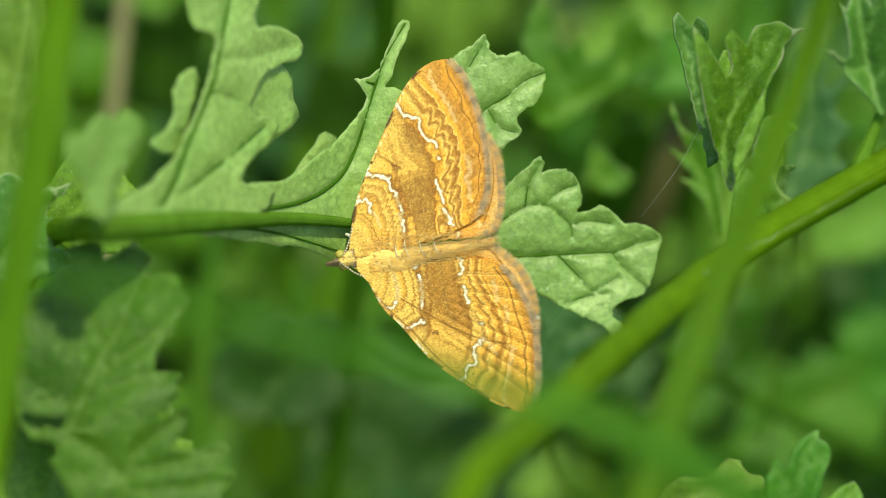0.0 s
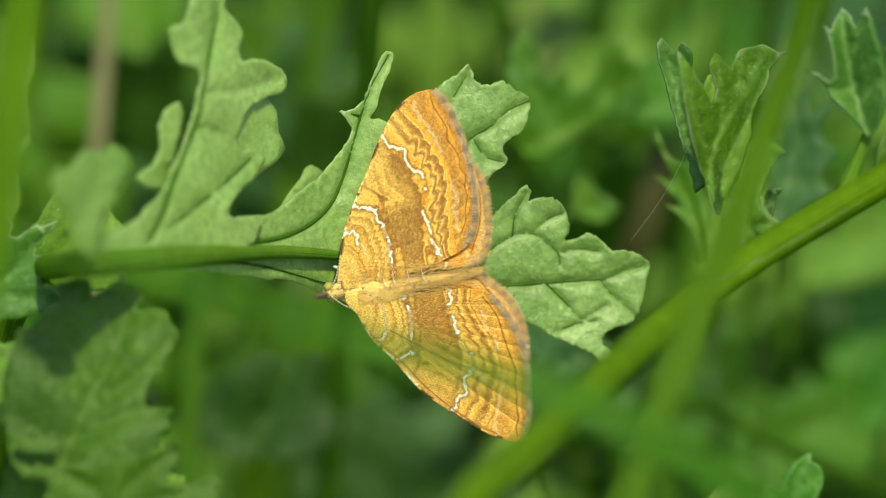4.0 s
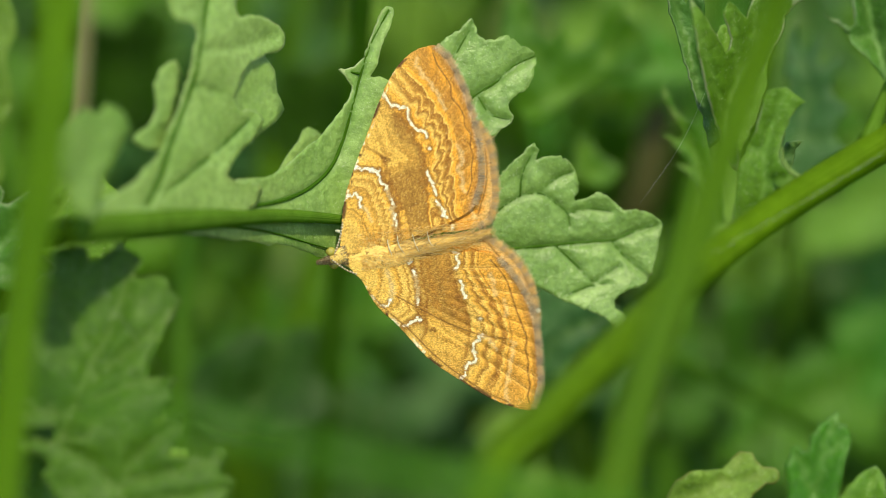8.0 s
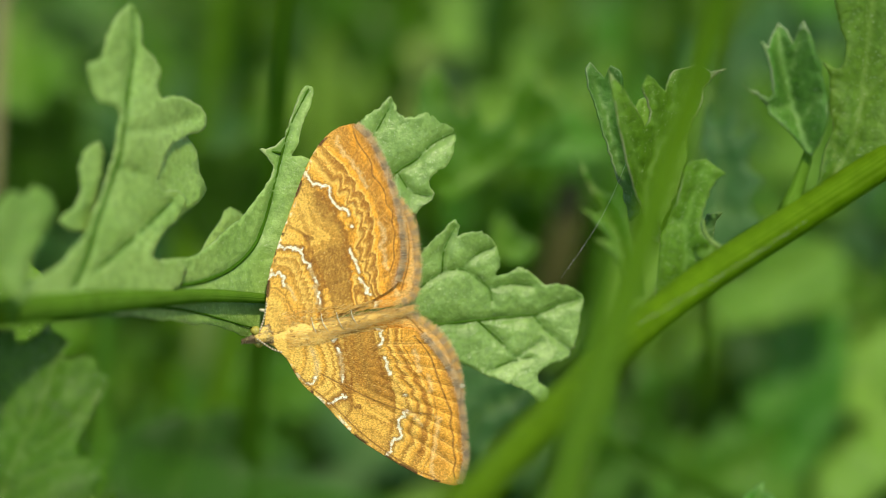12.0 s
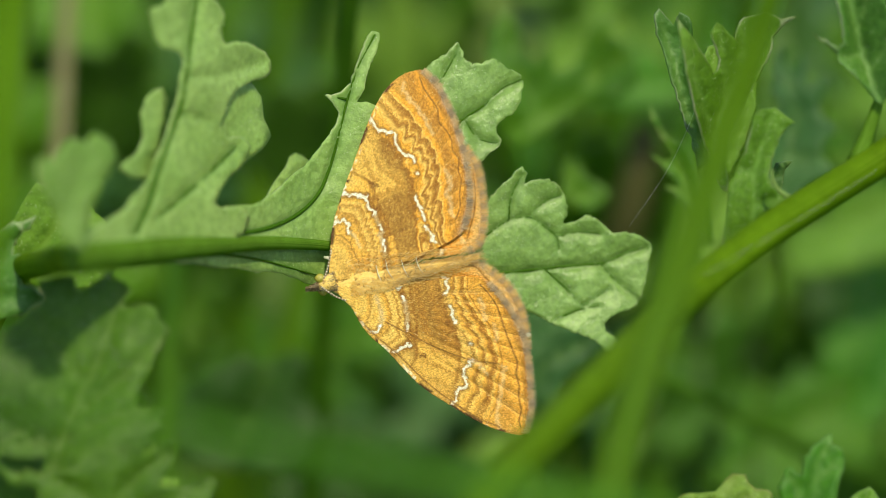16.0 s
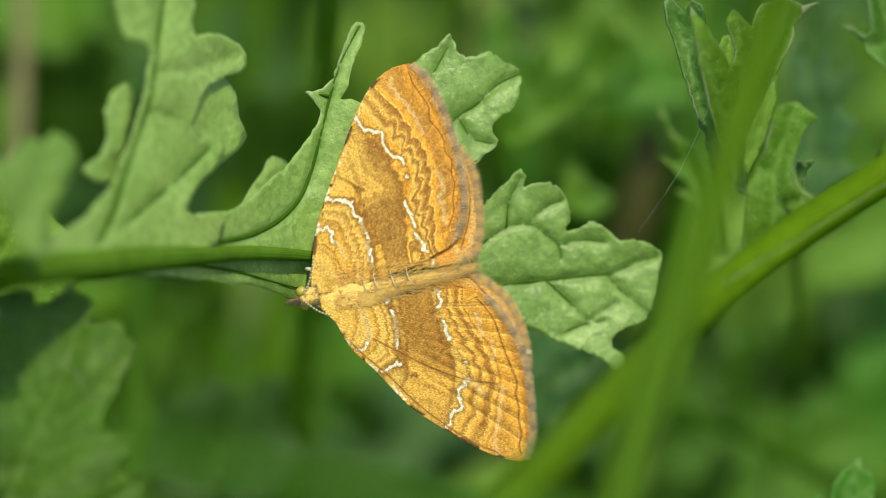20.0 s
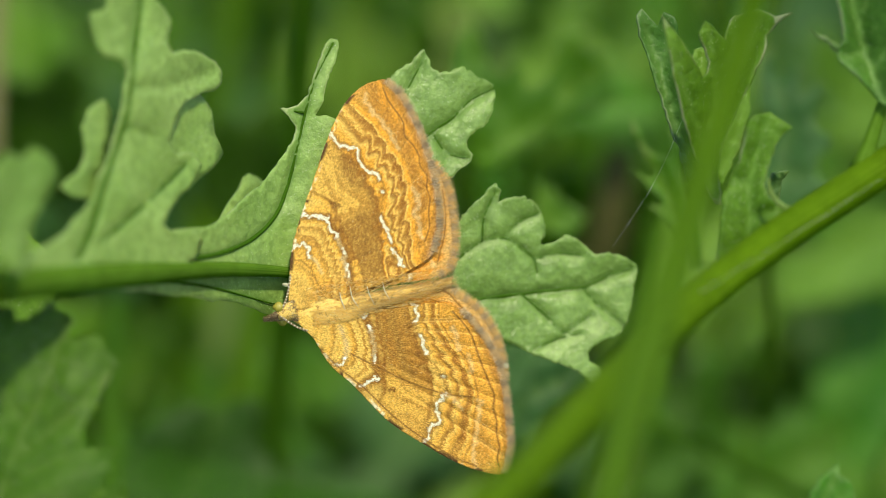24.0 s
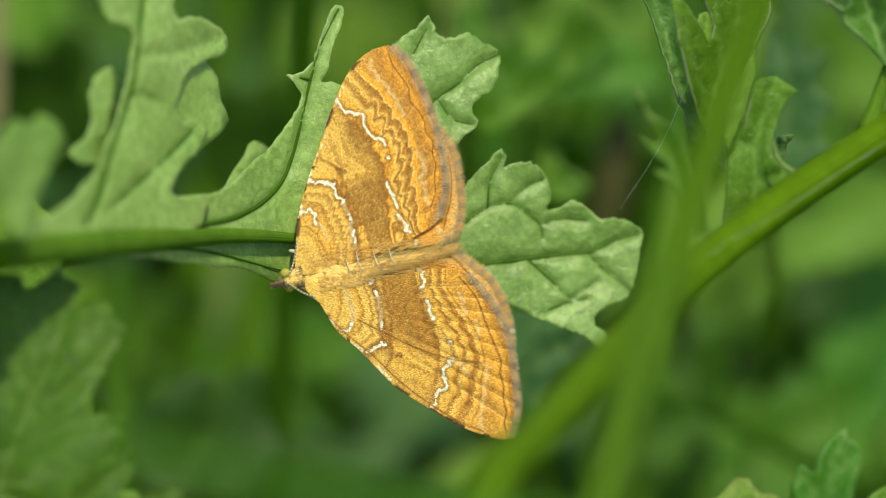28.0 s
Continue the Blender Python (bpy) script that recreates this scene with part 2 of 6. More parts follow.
def part(name, shape, material, parent, label="", **more):
    """Links a shape (points in millimetres on the face, faces, attributes) as one mesh under a thing or a part."""
    pts, faces, attrs = shape
    at = ANCHOR[parent.name]
    me = bpy.data.meshes.new(name)
    me.from_pydata(((np.asarray(pts, float) - at) * 0.001).tolist(), [], faces)
    for key, values in attrs.items():
        me.attributes.new(key, "FLOAT", "POINT").data.foreach_set("value", np.asarray(values, np.float32))
    me.polygons.foreach_set("use_smooth", [True] * len(me.polygons))
    me.materials.append(material)
    me.update()
    ob = new(name, me)
    ob.parent = parent
    ANCHOR[ob.name] = at
    if label:
        tagged(ob, label)
    if more.get("thick"):
        s = ob.modifiers.new("thickness", "SOLIDIFY")
        s.thickness, s.offset = more["thick"] * 0.001, -1.0
    if more.get("kind"):
        tagged(ob, kind=more["kind"])
    return ob


def spline(points, step, closed=False):
    """A smooth curve through the points, in steps of about that length."""
    p = np.asarray(points, float)
    n = len(p)
    q = np.vstack([p[-1], p, p[0], p[1]]) if closed else np.vstack([2 * p[0] - p[1], p, 2 * p[-1] - p[-2]])
    gap = np.maximum(np.linalg.norm(np.diff(q, axis=0), axis=1), 1e-6)
    way = np.diff(q, axis=0) / gap[:, None]
    out = []
    for i in range(n if closed else n - 1):
        g0, g1, g2 = gap[i], gap[i + 1], gap[i + 2]
        m0 = (way[i] * g1 + way[i + 1] * g0) / (g0 + g1) * g1
        m1 = (way[i + 1] * g2 + way[i + 2] * g1) / (g1 + g2) * g1
        k = max(1, int(round(g1 / step)))
        for t in np.arange(k) / k:
            out.append((2 * t ** 3 - 3 * t * t + 1) * q[i + 1] + (t ** 3 - 2 * t * t + t) * m0 + (3 * t * t - 2 * t ** 3) * q[i + 2] + (t ** 3 - t * t) * m1)
    if not closed:
        out.append(p[-1])
    return np.array(out)


def to_line(q, line):
    """Distance of the points q (n, 2) from a polyline."""
    q, line = np.asarray(q, float)[:, :2], np.asarray(line, float)[:, :2]
    best = np.full(len(q), 1e9)
    for a, b in zip(line[:-1], line[1:]):
        ab = b - a
        t = np.clip(((q - a) @ ab) / max(ab @ ab, 1e-12), 0, 1)
        best = np.minimum(best, np.linalg.norm(q - a - t[:, None] * ab, axis=1))
    return best


def inside(q, loop):
    q, loop = np.asarray(q, float), np.asarray(loop, float)
    odd = np.zeros(len(q), bool)
    for a, b in zip(loop, np.roll(loop, -1, axis=0)):
        if a[1] == b[1]:
            continue
        cross = ((a[1] > q[:, 1]) != (b[1] > q[:, 1])) & (q[:, 0] < (b[0] - a[0]) * (q[:, 1] - a[1]) / (b[1] - a[1]) + a[0])
        odd ^= cross
    return odd


def grain(q, scale, seed=0.0):
    return np.array([noise.noise(Vector((a * scale + seed, b * scale - seed, seed * 1.7))) for a, b in q])


def sheet(outline, step, rng, ragged=0.0, teeth=0.0, sharp=False):
    """A flat triangulated sheet inside a smooth outline: points (n, 2), faces, rim points."""
    rim = spline(outline, step, True)
    if sharp:
        p = np.asarray(outline, float)
        rim = np.vstack([a + (b - a) * np.linspace(0, 1, max(1, int(np.linalg.norm(b - a) / step)), endpoint=False)[:, None] for a, b in zip(p, np.roll(p, -1, axis=0))])
    if teeth:
        way = np.roll(rim, -1, axis=0) - np.roll(rim, 1, axis=0)
        way /= np.linalg.norm(way, axis=1)[:, None] + 1e-9
        area = 0.5 * np.sum(rim[:, 0] * np.roll(rim[:, 1], -1) - rim[:, 1] * np.roll(rim[:, 0], -1))
        out = np.column_stack([way[:, 1], -way[:, 0]]) * np.sign(area)
        run = np.cumsum(np.linalg.norm(np.diff(np.vstack([rim, rim[:1]]), axis=0), axis=1))
        saw = (run / (5.2 * teeth) + 0.6 * np.sin(run * 0.7)) % 1.0
        rim = rim + out * (teeth * (saw ** 1.5 - 0.35) * (0.6 + 0.4 * np.sin(run * 0.31)))[:, None]
    if ragged:
        rim = rim + rng.normal(0, ragged, rim.shape)
    lo, hi = rim.min(0), rim.max(0)
    gx, gy = np.meshgrid(np.arange(lo[0], hi[0], step), np.arange(lo[1], hi[1], step * 0.87))
    gx[1::2] += step / 2
    g = np.stack([gx.ravel(), gy.ravel()], 1) + rng.normal(0, step * 0.12, (gx.size, 2))
    g = g[inside(g, rim)]
    if len(g):
        near = np.ones(len(g), bool)
        for i in range(0, len(rim)):
            near &= ((g - rim[i]) ** 2).sum(1) > (0.55 * step) ** 2
        g = g[near]
    n = len(rim)
    pts = np.vstack([rim, g]) if len(g) else rim
    v, _, f, *_ = delaunay_2d_cdt([Vector(q) for q in pts.tolist()], [(i, (i + 1) % n) for i in range(n)], [], 1, 1e-6)
    v = np.array([tuple(q) for q in v])
    return v, [tuple(q) for q in f], rim


def leaf_blade(outline, depth, veins, step=0.45, seed=1, puff=0.35, curl=0.0, wave=0.2, ragged=0.03, groove=0.1, teeth=0.14, press=(), sharp=False):
    """A lobed leaf blade: depth(x, y) is its lie, veins are polylines pressed into it, the flesh puffs up between them."""
    rng = np.random.default_rng(seed)
    v, f, rim = sheet(outline, step, rng, ragged, teeth, sharp)
    rim_d = to_line(v, np.vstack([rim, rim[:1]]))
    z = depth(v[:, 0], v[:, 1]) * np.ones(len(v))
    d = np.full(len(v), 9.0)
    near = np.zeros(len(v))
    for k, line in enumerate(veins):
        one = to_line(v, spline(line, 0.5))
        d = np.minimum(d, one)
        near = np.maximum(near, np.exp(-(one / (0.2 if k == 0 else 0.13)) ** 2))
        if k == 0:
            z = z + 0.6 * puff * (1.0 - np.exp(-one / 2.2))
    for line in press:
        d = np.minimum(d, to_line(v, line))
    z = z + puff * (1.0 - np.exp(-d / 0.5)) - groove * near
    z = z + wave * grain(v, 0.28, seed) + 0.10 * grain(v, 1.1, seed + 3)
    z = z + curl * np.exp(-(rim_d / 0.7) ** 2) * (0.5 + grain(v, 0.5, seed + 9))
    return np.column_stack([v, z]), f, {"vein": near, "rim": rim_d}


def vein_line(blade_shape, line, radius, lift=0.0):
    """A raised or sunken vein that follows the face of a blade."""
    pts = blade_shape[0]
    c = spline(line, 0.5)
    near = [pts[np.argmin(((pts[:, :2] - q) ** 2).sum(1)), 2] for q in c]
    z = np.convolve(np.pad(near, 2, mode="edge"), np.ones(5) / 5, "valid") + lift
    return tube(np.column_stack([c, z]), [radius, radius * 0.75, radius * 0.35], 8, 0.5)


def lobe(parent, outline, lie, veins, mat, radius=0.1, label="", vein_mat=None, shown=9, **how):
    """One lobe of a leaf; only the first 'shown' veins stand out, the others are soft folds."""
    shape = leaf_blade(outline, lie, veins, **how)
    if shown < len(veins):
        far = np.full(len(shape[0]), 9.0)
        for line in veins[:shown]:
            far = np.minimum(far, to_line(shape[0], spline(line, 0.5)))
        shape[2]["vein"] = shape[2]["vein"] * np.where(far < 0.5, 1.0, 0.15)
    part("lobe", shape, mat, parent, label, thick=0.09)
    for k, line in enumerate(veins[:shown]):
        part("vein", vein_line(shape, line, radius if k == 0 else radius * 0.55), vein_mat or VEIN, parent)


def tube(line, radii, sides=14, step=1.5, ridges=0, seed=0, flat=1.0):
    """A round, tapered stalk along a line of (x, y, z)."""
    c = spline(line, step)
    r = np.interp(np.linspace(0, 1, len(c)), np.linspace(0, 1, len(radii)), radii)
    t = np.gradient(c, axis=0)
    t /= np.linalg.norm(t, axis=1)[:, None]
    up = np.array([0.0, 0.0, 1.0])
    side = np.cross(t, up)
    side /= np.linalg.norm(side, axis=1)[:, None] + 1e-9
    out = np.cross(side, t)
    a = np.arange(sides) / sides * 2 * math.pi
    k = 1 + (0.06 * np.cos(ridges * a) if ridges else 0 * a)
    pts = c[:, None] + r[:, None, None] * (k * np.cos(a))[None, :, None] * side[:, None] + flat * r[:, None, None] * (k * np.sin(a))[None, :, None] * out[:, None]
    pts = pts.reshape(-1, 3)
    n = len(c)
    f = [(i * sides + j, i * sides + (j + 1) % sides, (i + 1) * sides + (j + 1) % sides, (i + 1) * sides + j) for i in range(n - 1) for j in range(sides)]
    f += [tuple(range(sides))[::-1], tuple((n - 1) * sides + j for j in range(sides))]
    return pts, f, {"across": np.tile(np.sin(a) * 0.5, n) + np.tile(np.cos(a) * 0.5, n), "vein": np.zeros(n * sides)}


def blade(line, widths, fold=0.25, across=(1, 0, 0), cols=7, step=3.0, thick=0.12):
    """A grass blade: a keeled ribbon along a line of (x, y, z), its width lying along 'across'."""
    c = spline(line, step)
    w = np.interp(np.linspace(0, 1, len(c)), np.linspace(0, 1, len(widths)), widths)
    t = np.gradient(c, axis=0)
    t /= np.linalg.norm(t, axis=1)[:, None]
    side = np.asarray(across, float)[None] - (t @ np.asarray(across, float))[:, None] * t
    side /= np.linalg.norm(side, axis=1)[:, None]
    face = np.cross(side, t)
    s = np.linspace(-1, 1, cols)
    rows = []
    for lift in (0.0, -thick):
        rows.append(c[:, None] + 0.5 * w[:, None, None] * s[None, :, None] * side[:, None] + (fold * w[:, None, None] * (np.abs(s) ** 1.5)[None, :, None] * 0.5 + lift) * face[:, None])
    n = len(c)
    pts = np.concatenate([q.reshape(-1, 3) for q in rows])
    f = []
    for i in range(n - 1):
        for j in range(cols - 1):
            q = (i * cols + j, i * cols + j + 1, (i + 1) * cols + j + 1, (i + 1) * cols + j)
            f.append(q)
            f.append(tuple(k + n * cols for k in q[::-1]))
        for j in (0, cols - 1):
            f.append((i * cols + j, (i + 1) * cols + j, (i + 1) * cols + j + n * cols, i * cols + j + n * cols))
    return pts, f, {"across": np.tile(s, 2 * n)}


def hairs(roots, ways, lengths, width, rng, bend=0.15):
    """Tapered scales and hairs: three-sided spikes in one mesh."""
    m = len(roots)
    ways = ways / np.linalg.norm(ways, axis=1)[:, None]
    other = rng.normal(0, 1, (m, 3))
    a = np.cross(ways, other)
    a /= np.linalg.norm(a, axis=1)[:, None]
    b = np.cross(ways, a)
    mid = roots + ways * (lengths * 0.55)[:, None] + a * (bend * lengths * rng.normal(0, 0.4, m))[:, None]
    tip = roots + ways * lengths[:, None] + a * (bend * lengths * rng.normal(0, 1, m))[:, None]
    pts = np.stack([roots + a * width, roots - a * width * 0.5 + b * width * 0.87, roots - a * width * 0.5 - b * width * 0.87,
                    mid + a * width * 0.8, mid - a * width * 0.4 + b * width * 0.7, mid - a * width * 0.4 - b * width * 0.7, tip], 1).reshape(-1, 3)
    f = []
    for i in range(m):
        o = i * 7
        for j in range(3):
            k = (j + 1) % 3
            f.append((o + j, o + k, o + 3 + k, o + 3 + j))
            f.append((o + 3 + j, o + 3 + k, o + 6))
    return pts, f, {}


DOWN = np.array([0.0, -math.cos(PITCH), -math.sin(PITCH)])


def to_ground(p, drift=(0, 0, 0)):
    """The point of the soil under p, a little aside."""
    p = np.asarray(p, float) + np.asarray(drift, float)
    return tuple(p + DOWN * ((p @ -DOWN) + HEIGHT * 1000 + 4))


# ---- ground ----
def ground():
    rng = np.random.default_rng(4)
    n = 60
    s = np.linspace(-1, 1, n)
    s = np.sign(s) * (0.6 * np.abs(s) + 400 * np.abs(s) ** 7)
    x, y = np.meshgrid(s, s)
    z = np.where(np.hypot(x, y) < 2, 0.006 * rng.normal(0, 1, x.shape), 0.0)
    me = bpy.data.meshes.new("ground")
    me.from_pydata(np.column_stack([x.ravel(), y.ravel(), z.ravel()]).tolist(), [], [(i * n + j, i * n + j + 1, (i + 1) * n + j + 1, (i + 1) * n + j) for i in range(n - 1) for j in range(n - 1)])
    me.materials.append(SOIL)
    me.polygons.foreach_set("use_smooth", [True] * len(me.polygons))
    return tagged(new("ground", me), "dark mossy soil under the meadow plants", "ground", kind="structure")


ground()


# ---- the ragwort leaf on which the moth sits ----
def main_lie(x, y):
    """The leaf lies flat under the moth and bends towards the lens beyond it."""
    k = np.maximum(0.0, -np.asarray(x, float) - 6.0)
    return -0.5 - np.where(np.asarray(x) < 0, 0.28, 0.2) * x + 1.3 * k * k / (k + 2.0)


def seat_plant():
    foot = to_ground((-29, -4, 6), (-6, 0, -12))
    plant = thing("ragwort_plant", foot, "ragwort with a large lobed green leaf that carries the moth", "plant")
    rib = [(-21.30, 1.34), (-20.60, 1.46), (-17.14, 1.76), (-12.94, 2.02), (-9.64, 2.14), (-5.61, 1.81), (-1.51, 1.24),
    (3.32, 0.10)]
    rib3 = [(x, y - 0.012 * max(0.0, -x), float(main_lie(x, y)) + 0.1) for x, y in rib]
    part("stem", tube([foot, (foot[0] + 1, foot[1] + 150, foot[2] + 60), (-29, -18, -6), (-28, -6, -2), (-25.5, 0.0, 4), (-23.2, 0.9, 12), rib3[0]], [1.7, 1.5, 1.3, 1.0, 0.9, 0.8, 0.82], 12, 4), STEM, plant)
    leaf = part("leaf", tube(rib3, [0.84, 0.82, 0.74, 0.58, 0.44, 0.32, 0.2, 0.1], 14, 0.8, 3), RIB, plant, "thick pale green midrib of the lobed leaf")
    lie = main_lie
    lobe(leaf,
        [(-20.70, 1.62), (-20.07, 2.62), (-18.90, 3.43), (-17.94, 4.09), (-17.40, 4.90), (-16.95, 5.24), (-16.57, 5.98), (-16.12, 7.13), (-15.60, 8.40),
    (-15.08, 10.09), (-14.73, 11.77), (-14.66, 13.12), (-14.95, 13.38), (-15.60, 13.49), (-16.12, 14.14), (-16.27, 15.00), (-16.44, 15.73), (-15.60, 16.16),
    (-15.22, 17.52), (-14.50, 18.82), (-13.85, 19.46), (-13.33, 18.54), (-13.09, 16.87), (-12.67, 16.38), (-12.15, 15.55), (-12.35, 14.61), (-12.15, 13.93),
    (-11.22, 14.03), (-10.30, 13.72), (-9.60, 13.00), (-9.67, 12.11), (-10.63, 11.69), (-11.56, 11.12), (-12.02, 10.16), (-12.35, 9.07), (-11.95, 8.27),
    (-11.22, 8.35), (-10.80, 7.75), (-11.22, 6.73), (-12.15, 5.71), (-12.67, 4.89), (-12.80, 4.35), (-12.41, 4.08), (-11.63, 4.15), (-10.90, 3.76),
    (-11.63, 2.19), (-12.94, 1.92), (-15.22, 1.64), (-18.10, 1.30)],
        lie, [[(-17.52, 2.50), (-16.69, 4.30), (-16.09, 6.39), (-15.47, 8.20), (-14.70, 10.43), (-14.37, 12.45), (-14.11, 14.47), (-13.78, 16.85), (-13.71, 19.19)], [(-16.31, 3.44), (-14.56, 4.93), (-12.94, 6.43), (-11.63, 7.80)], [(-14.37, 11.85), (-12.28, 12.04), (-9.97, 12.85)], [(-14.89, 9.76), (-13.26, 9.29)]],
         LEAF_UNDER, 0.19, shown=2, step=0.25, seed=11, puff=0.34, curl=0.2, wave=0.8, groove=0.16, teeth=0.03, press=[rib, [(-14.04, 11.93), (-12.47, 12.20), (-11.11, 12.54), (-10.10, 13.16)]])
    lobe(leaf,
        [(-13.07, 3.00), (-12.35, 4.08), (-11.53, 4.25), (-10.43, 4.41), (-9.34, 5.13), (-8.30, 6.09), (-7.73, 6.51), (-6.63, 7.82), (-6.08, 8.58),
    (-5.54, 9.89), (-5.88, 10.50), (-6.32, 10.90), (-5.74, 10.91), (-4.93, 11.54), (-4.52, 12.50), (-4.04, 13.61), (-3.43, 14.72), (-3.09, 14.73),
    (-3.09, 13.97), (-3.43, 13.00), (-3.84, 11.97), (-4.11, 10.93), (-4.39, 10.55), (-3.84, 10.49), (-3.09, 10.13), (-2.34, 8.97), (-2.88, 6.21),
    (-3.23, 3.81), (-4.25, 1.95), (-6.29, 1.74), (-9.64, 1.87)],
        lie, [[(-12.28, 2.46), (-9.64, 2.95), (-7.97, 3.78), (-6.83, 4.95), (-6.08, 6.67), (-5.54, 8.59), (-5.00, 10.65), (-4.39, 12.51), (-3.29, 14.58)], [(-5.07, 10.65), (-6.15, 10.90)]],
         LEAF_UNDER, 0.15, step=0.22, seed=12, puff=0.25, curl=0.1, teeth=0.03, press=[rib])
    lobe(leaf,
        [(-18.28, 6.51), (-17.45, 7.19), (-16.94, 8.20), (-17.00, 9.74), (-16.49, 10.82), (-15.84, 11.18), (-15.58, 10.11), (-15.90, 8.42), (-16.17, 7.14),
    (-16.55, 5.93), (-17.58, 5.92)],
        lambda x, y: main_lie(x, y) - 1.5, [[(-16.71, 6.73), (-16.55, 8.74), (-16.29, 10.76)]],
         LEAF_UNDER, 0.12, shown=0, step=0.4, seed=13, puff=0.2, curl=0.08)
    lobe(leaf,
        [(-15.14, 9.92), (-13.49, 11.12), (-12.15, 11.50), (-10.81, 11.53), (-10.13, 10.79), (-10.01, 9.56), (-9.60, 8.46), (-10.13, 7.62), (-10.95, 6.92),
    (-12.15, 6.14), (-14.80, 5.83)],
        lambda x, y: main_lie(x, y) - 1.0, [[(-13.15, 6.89), (-11.81, 8.97), (-10.47, 10.37)]],
         LEAF_UNDER, 0.12, shown=0, step=0.5, seed=14, puff=0.2, curl=0.08)
    lobe(leaf,
        [(-10.11, 4.16), (-9.10, 6.17), (-8.22, 7.50), (-7.34, 6.96), (-6.38, 8.15), (-5.00, 7.33), (-5.00, 3.86), (-7.74, 2.46), (-9.78, 2.92)],
        lambda x, y: main_lie(x, y) - 7.5, [[(-9.78, 3.30), (-7.74, 5.57), (-5.69, 7.32)]],
         LEAF_UNDER, 0.12, shown=0, step=0.5, seed=15, puff=0.2, curl=0.08)
    # the paler material here offsets shade under the rib
    lobe(leaf,
        [(-18.14, 1.30), (-15.24, 1.51), (-11.65, 1.65), (-7.64, 1.61), (-4.26, 1.06), (-4.26, -2.03), (-6.30, -0.92), (-7.64, -0.38), (-8.99, 0.10),
    (-12.31, 0.58), (-15.57, 0.97)],
        lambda x, y: main_lie(x, y) - 0.9, [[(-16.21, 1.31), (-11.31, 1.19), (-6.98, 0.03)]],
         LEAF_UNDER, 0.12, step=0.5, seed=16, puff=0.2, curl=0.08)
    lobe(leaf,
        [(-20.95, 2.20), (-21.55, 3.90), (-22.45, 5.66), (-22.31, 6.94), (-21.74, 6.81), (-21.36, 7.49), (-20.55, 8.11), (-20.03, 7.91), (-19.53, 8.46),
    (-18.83, 8.21), (-18.24, 6.80), (-18.67, 5.99), (-19.30, 4.84), (-19.79, 3.23), (-20.15, 1.63)],
        lambda x, y: main_lie(x, y) + 5.0 - 0.3 * (y - 1.3), [[(-21.67, 1.69), (-20.76, 4.69), (-19.69, 7.88)]],
         LEAF_SOFT, 0.12, shown=0, step=0.4, seed=17, puff=0.3, curl=0.08)
    high = part("leaf", leaf_blade([(-31.79, 16.32), (-29.22, 16.78), (-27.53, 16.11), (-26.83, 14.28), (-27.41, 11.86), (-27.09, 9.28), (-27.92, 6.66), (-27.73, 4.45), (-28.90, 3.11), (-30.55, 2.68), (-32.09, 4.10)],
        lambda x, y: -16.0 + 0 * x, [[(-29.82, 2.89), (-29.42, 7.16), (-28.67, 12.00), (-28.46, 16.26)], [(-29.34, 7.90), (-27.27, 9.09)], [(-28.98, 10.14), (-31.30, 13.01)]], 0.4, 20, 0.4, 0.15, 0.5, teeth=0.2), LEAF_OLIVE, plant, "pale leaf standing behind the lobed one", thick=0.12)
    part("stalk", tube([(-29.68, 4.19, -16.0), (-30.50, 1.20, -16.0), (-31.85, -2.18, -16.0)], [0.2, 0.3, 0.4], 8, 1.0), STEM, high)
    # the end lobes beyond the moth
    lobe(leaf,
        [(0.55, 0.72), (1.87, 2.45), (2.97, 3.84), (3.67, 4.74), (4.78, 5.72), (5.62, 6.41), (5.79, 5.86), (5.62, 5.44), (6.17, 5.62),
    (6.98, 5.69), (7.68, 5.42), (8.17, 4.55), (8.31, 3.68), (8.10, 3.02), (8.76, 3.13), (9.54, 3.45), (10.31, 3.10), (11.01, 2.44),
    (11.93, 2.41), (12.78, 2.13), (13.38, 1.57), (13.27, 0.59), (13.01, -0.69), (12.25, -2.20), (11.48, -2.46), (10.89, -2.73), (10.49, -3.45), (11.18, -4.05), (11.29, -4.65), (10.65, -4.92), (10.16, -4.40), (9.29, -3.93), (8.34, -3.52), (6.99, -2.91), (5.70, -2.24), (4.01, -1.00), (2.28, -0.31),
    (0.97, 0.03)],
        lambda x, y: main_lie(x, y) - 0.6 + 0.14 * (y - 0.5) * np.clip((9.5 - x) / 5, 0, 1), [[(0.55, 0.55), (3.32, 0.03), (5.76, 0.14), (7.50, 0.31), (9.25, 0.45), (10.66, 0.59), (11.72, 1.08), (13.13, 1.50)], [(2.28, 1.42), (3.49, 2.46), (4.71, 3.22), (5.93, 3.43), (6.98, 2.74), (7.68, 2.12), (7.78, 1.42)], [(5.93, 3.43), (6.63, 4.13), (7.33, 4.55), (7.92, 4.73)], [(4.71, 3.22), (4.85, 4.61), (5.58, 6.07)], [(7.61, 2.19), (8.90, 2.47), (10.31, 2.33)], [(6.80, 0.31), (8.20, -1.01), (9.25, -1.98), (10.13, -1.43), (10.80, -1.01)], [(7.50, -2.88), (8.76, -2.33), (10.17, -2.05)], [(10.31, 0.52), (11.01, -0.31), (12.60, -1.71)]],
         LEAF, 0.11, "sunlit end lobe with sunken veins", step=0.18, seed=18, puff=0.27, curl=0.14, wave=0.25, teeth=0.1)
